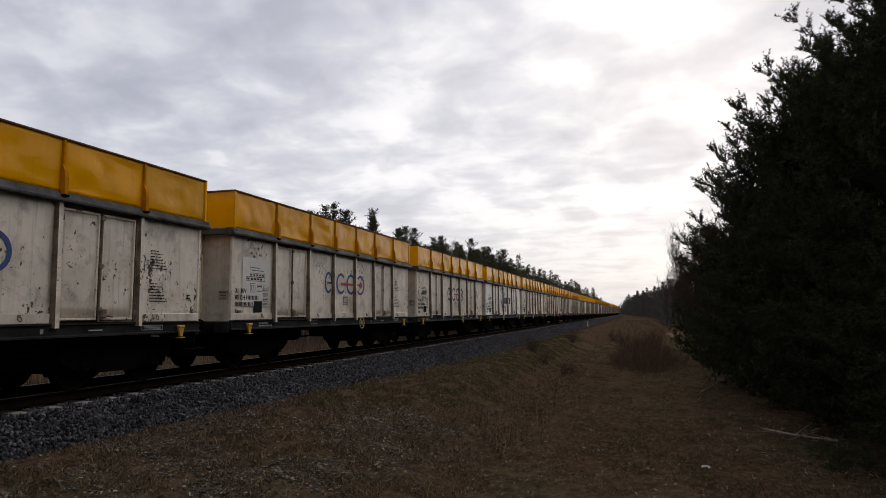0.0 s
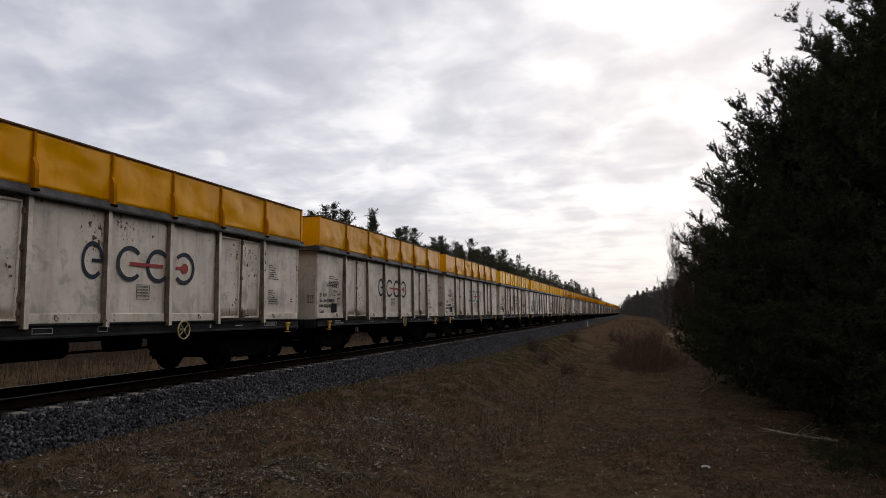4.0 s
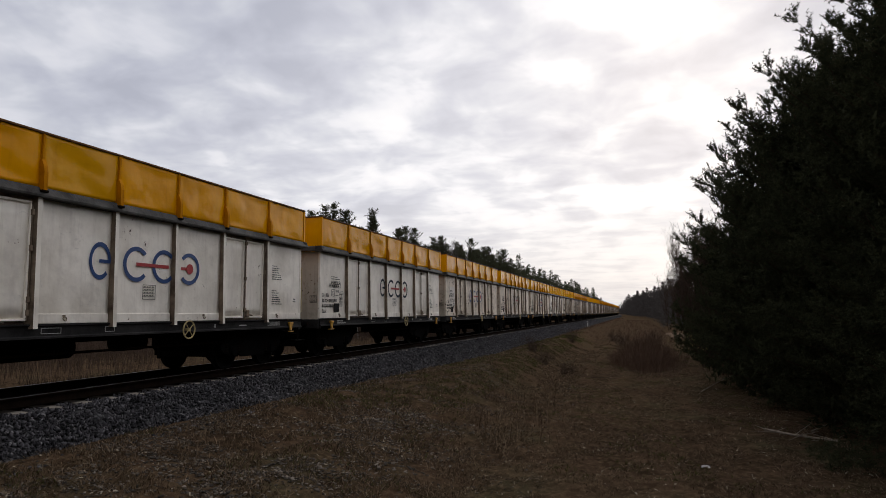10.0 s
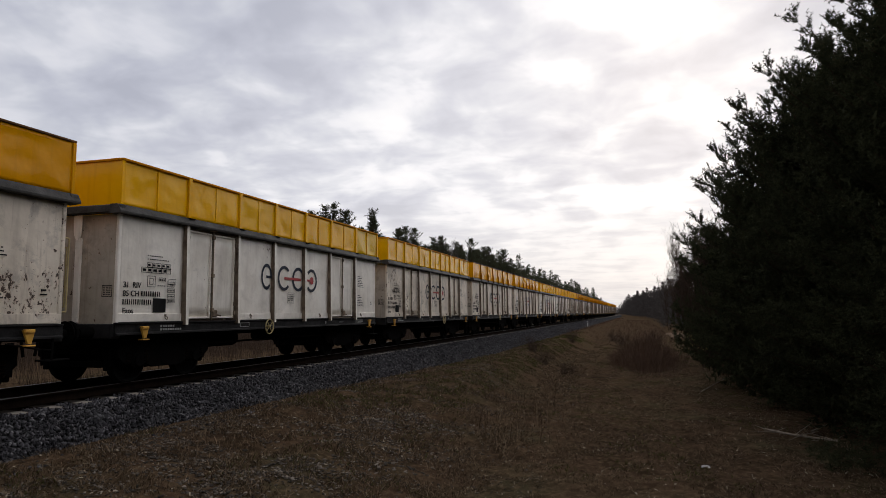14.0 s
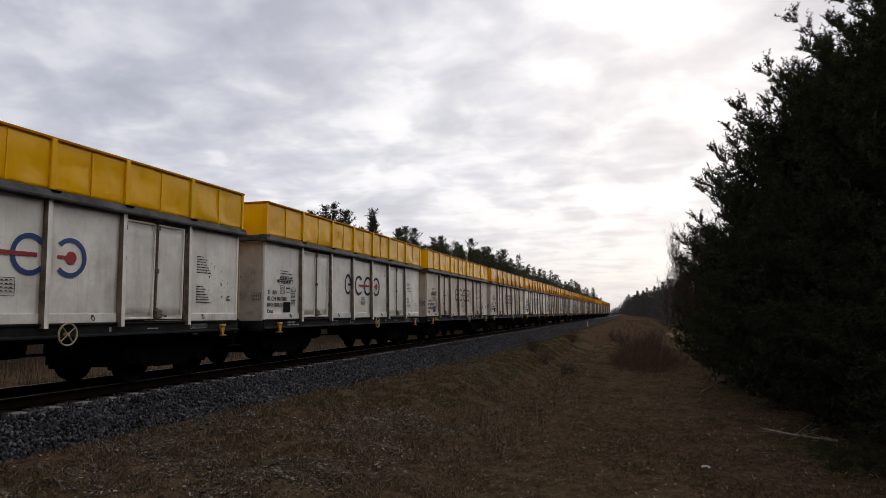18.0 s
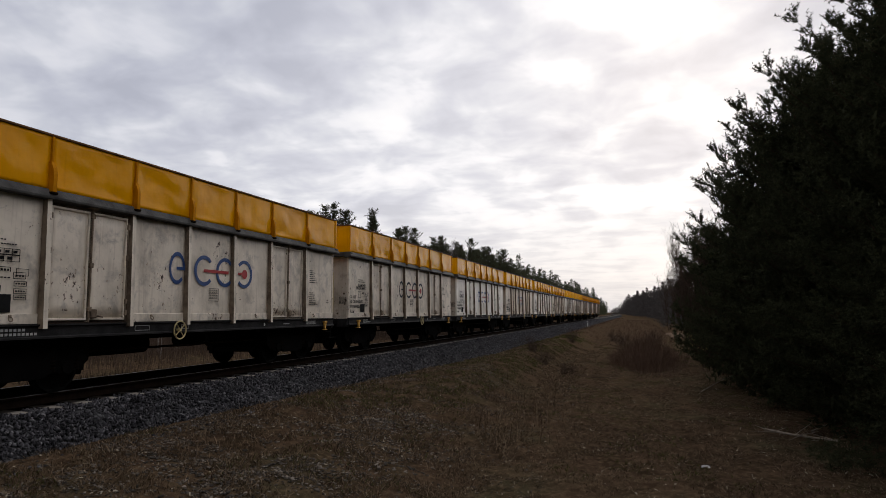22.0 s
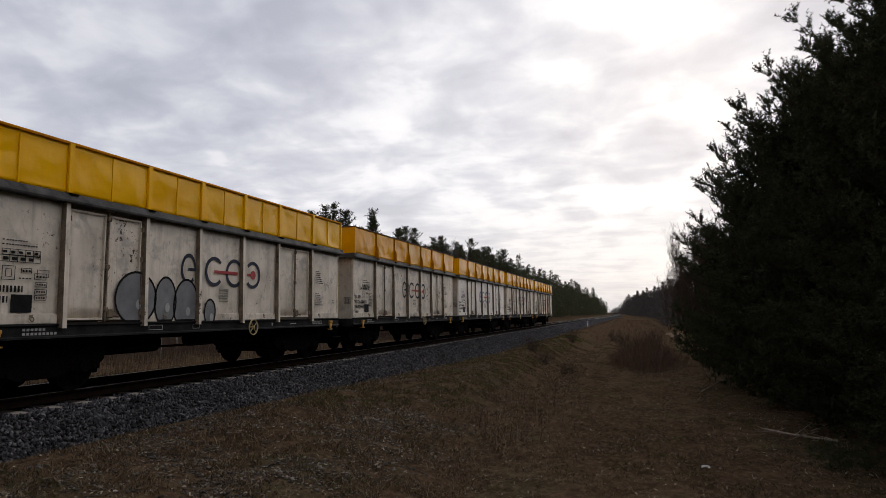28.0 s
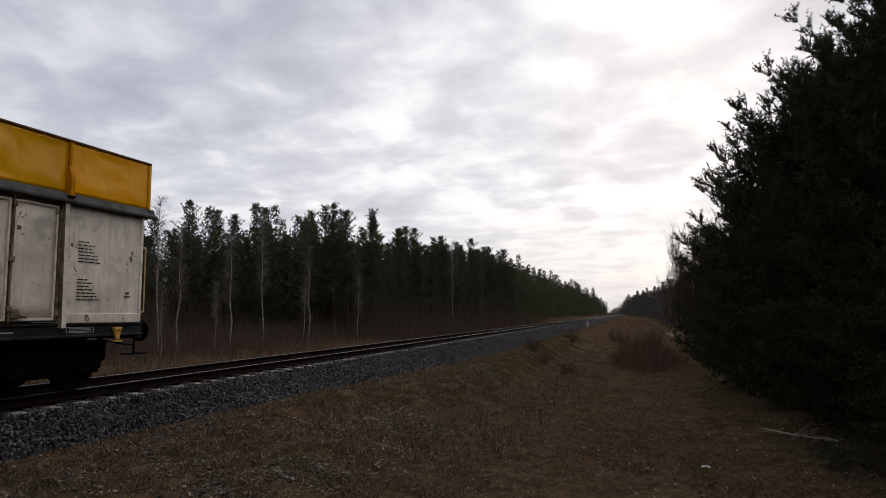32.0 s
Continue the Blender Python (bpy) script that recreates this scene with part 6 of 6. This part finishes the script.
def build_specials():
    def child(k, start):
        return [o for o in train[k][0].children if o.name.split(".")[0] == start]

    fx = SIDE + 0.024
    # a wagon with a swooping bird sign and four block shapes in place of the rings
    root = train[34][0]
    for nm in ("ring_mark", "red_bar", "red_dot"):
        for o in child(34, nm):
            bpy.data.objects.remove(o)
    dark = M["navy"]
    part("bird_head", ribbon(bmesh.new(), oval(-1.22, 2.78, 0.34, 0.38, 12, 150, 30), 0.09, fx), dark, root)
    part("bird_eye", blob(oval(-1.40, 2.88, 0.09, 0.05, 12)[:-1], fx), dark, root)
    part("bird_beak", blob([(-1.80, 3.12), (-1.62, 3.02), (-1.42, 2.92), (-1.36, 2.84), (-1.52, 2.86), (-1.66, 2.98)], fx), dark, root)
    part("bird_breast", blob([(-1.67, 2.92), (-1.60, 2.62), (-1.42, 2.30), (-1.28, 2.22), (-1.20, 2.02), (-1.00, 1.92), (-1.04, 1.70), (-1.16, 1.78), (-1.12, 1.48), (-1.32, 1.48), (-1.28, 2.00), (-1.52, 2.08), (-1.60, 2.40)], fx), dark, root)
    part("bird_wing", blob([(-0.76, 3.12), (-0.40, 2.90), (0.04, 2.58), (-0.30, 2.74), (-0.76, 2.98)], fx), dark, root)
    part("bird_tail", blob([(-0.74, 1.76), (-0.30, 1.92), (0.04, 1.86), (0.14, 1.66), (0.06, 1.44), (-0.08, 1.46), (0.00, 1.66), (-0.10, 1.76), (-0.40, 1.76), (-0.74, 1.62)], fx), dark, root)
    for y0, y1 in ((-0.56, 0.02), (0.10, 0.70), (0.94, 1.42), (1.48, 2.08)):
        bm = blob([(y0, 2.06), (y1, 2.06), (y1, 2.16), (y1 - 0.06, 2.16), (y1 - 0.06, 2.42), (y1, 2.42), (y1, 2.52), (y0, 2.52), (y0, 2.42), (y0 + 0.06, 2.42), (y0 + 0.06, 2.16), (y0, 2.16)], fx)
        part("block_shape", bm, dark, root)
    # grey bubble shapes sprayed low on one wagon
    root = train[4][0]
    for cy, cz, ry, rz in ((-2.72, 1.72, 0.55, 0.52), (-1.88, 1.66, 0.32, 0.52), (-1.22, 1.58, 0.40, 0.58), (-0.38, 1.44, 0.20, 0.30)):
        lo = 1.27 if cy < -1 else 1.06
        pts = [(a, max(b, lo)) for a, b in oval(cy, cz, ry, rz, 30)[:-1]]
        # the panels between the posts carry the paint
        part("sprayed_bubble", blob(pts, SIDE + 0.026), M["spray_grey"], root)
        part("sprayed_outline", loop_stroke(pts, 0.045, SIDE + 0.030), M["ink"], root)
        part("sprayed_counter", blob(oval(cy + 0.06, cz - 0.12, 0.07, 0.10, 12)[:-1], SIDE + 0.034), M["pale_ink"], root)
    # scrawled tags on another
    root = train[29][0]
    rs = random.Random(31)
    for y0, y1, z0, z1 in ((-2.36, -1.30, 1.52, 1.94), (0.98, 1.95, 1.56, 1.98), (2.66, 3.30, 1.78, 2.16), (3.64, 4.30, 1.82, 2.20), (4.66, 5.20, 1.84, 2.30)):
        y = y0
        while y < y1 - 0.08:
            w = rs.uniform(0.10, 0.18)
            pts = [(y + rs.uniform(-0.02, w), rs.uniform(z0, z1)) for _ in range(5)]
            pts[0] = (y, z1 - rs.uniform(0, 0.08))
            pts[-1] = (y + w, z0 + rs.uniform(0, 0.10))
            part("scrawled_stroke", ribbon(bmesh.new(), pts, 0.024, SIDE + 0.024), M["ink"], root)
            y += w * 0.6
    # newer white paint behind the data panel of some wagons
    for k, y0, z0, z1 in ((26, -5.85, 1.85, 2.75), (36, -5.95, 1.60, 2.85), (23, -5.7, 1.75, 2.80), (17, -5.75, 1.9, 2.75), (2, -5.9, 2.1, 2.8), (9, -5.8, 1.9, 2.7), (33, -5.8, 1.9, 2.75), (12, -5.7, 1.95, 2.7)):
        part("paint_patch", one_box(SIDE + 0.0105, SIDE + 0.0125, y0, -4.72, z0, z1), M["fresh_white"], train[k][0], "patch of fresher white paint")
    # on some wagons the brake wheel sits nearer to the front end
    for o in [w for k in (34, 33, 20, 17, 11, 1) for w in child(k, "hand_wheel")]:
        o.matrix_basis = pose(0, -2.42, 0)
    # one blue board, and rings of a bluer paint
    for o in child(14, "chalk_board"):
        o.material_slots[0].link = "OBJECT"
        o.material_slots[0].material = M["blue"]
    for k in (11, 30, 36, 37, 21, 25, 23, 17, 9, 8, 2, 16):
        for o in child(k, "ring_mark"):
            o.material_slots[0].link = "OBJECT"
            o.material_slots[0].material = M["faded_blue"]


build_specials()


# ---- sleepers, one by one near the camera ----
def build_sleepers():
    def sleeper():
        bm = bmesh.new()
        prof = [(-1.38, -0.36), (1.38, -0.36), (1.38, -0.190), (0.95, -0.178), (0.55, -0.178), (0.30, -0.21), (-0.30, -0.21), (-0.55, -0.178), (-0.95, -0.178), (-1.38, -0.190)]
        extrude_profile(bm, prof, -0.13, 0.13)
        bmesh.ops.bevel(bm, geom=list(bm.edges), offset=0.012, segments=1, affect="EDGES")
        return bm

    me = mesh_of("sleeper", sleeper(), M["concrete"])
    y, n = 8.36 - 0.654 * 8, 0
    while n < 178:
        ob = part("sleeper", me, None, track)
        ob.matrix_basis = pose(track_x(y), y, 0, 0, 0, random.uniform(-0.5, 0.5))
        y += 0.654
        n += 1
    far = bmesh.new()
    while y < 420:
        box(far, track_x(y) - 1.38, track_x(y) + 1.38, y - 0.13, y + 0.13, -0.36, -0.18)
        y += 0.654
    ob = part("sleepers", far, M["concrete"], track)
    ob["kind"] = "stuff"


build_sleepers()


# ---- what moves ----
def motions():
    tail = 10.666  # the rear end of the last wagon at 32 s
    # the train's speed wavers a little: seconds, and metres behind an even run
    drift = [(0, 0.17), (1, 0.03), (2, -0.14), (3, -0.28), (4.5, -0.42), (6, -0.53), (7, -0.61), (8, -0.69), (9, -0.70), (10, -0.75), (11, -0.34), (12, 0.26), (13, -0.12), (14, -0.10), (15.5, -0.10), (17, -0.08), (18, 0.02), (19, 0.09), (20, 0.18), (21, 0.26), (22, 0.29),
             (23, 0.40), (24, 0.41), (25, 0.48), (26.5, 0.30), (28, 0.13), (29, 0.10), (30, 0.10), (31, 0.13), (32, 0.15)]
    for k, (ob, state) in enumerate(train):
        rows = []
        for t, lag in drift:
            y = tail + SPEED * (32.0 - t) - PITCH_LEN * k - 6.40 + lag
            slope = (track_x(y + 4.5) - track_x(y - 4.5)) / 9.0
            rows.append((t, pose((track_x(y + 4.5) + track_x(y - 4.5)) / 2, y, 0, 0, 0, -math.degrees(math.atan(slope)))))
        walk(ob, rows)
    # the wheelsets roll: turned in their bogies by the way run; equal wheelsets share their keys
    keyed = {}
    for ob, state in train:
        for ws in ob.children_recursive:
            if ws.name.split(".")[0] != "wheelset":
                continue
            y = round(ws.matrix_basis.translation.y, 2)
            if y not in keyed:
                walk(ws, [(i / 30, pose(0, y, 0.46, math.degrees(SPEED * i / 30 / 0.46))) for i in range(961)])
                keyed[y] = ws.animation_data
            else:
                ws.rotation_mode = "QUATERNION"
                ws.animation_data_create()
                ws.animation_data.action = keyed[y].action
                ws.animation_data.action_slot = keyed[y].action_slot


motions()
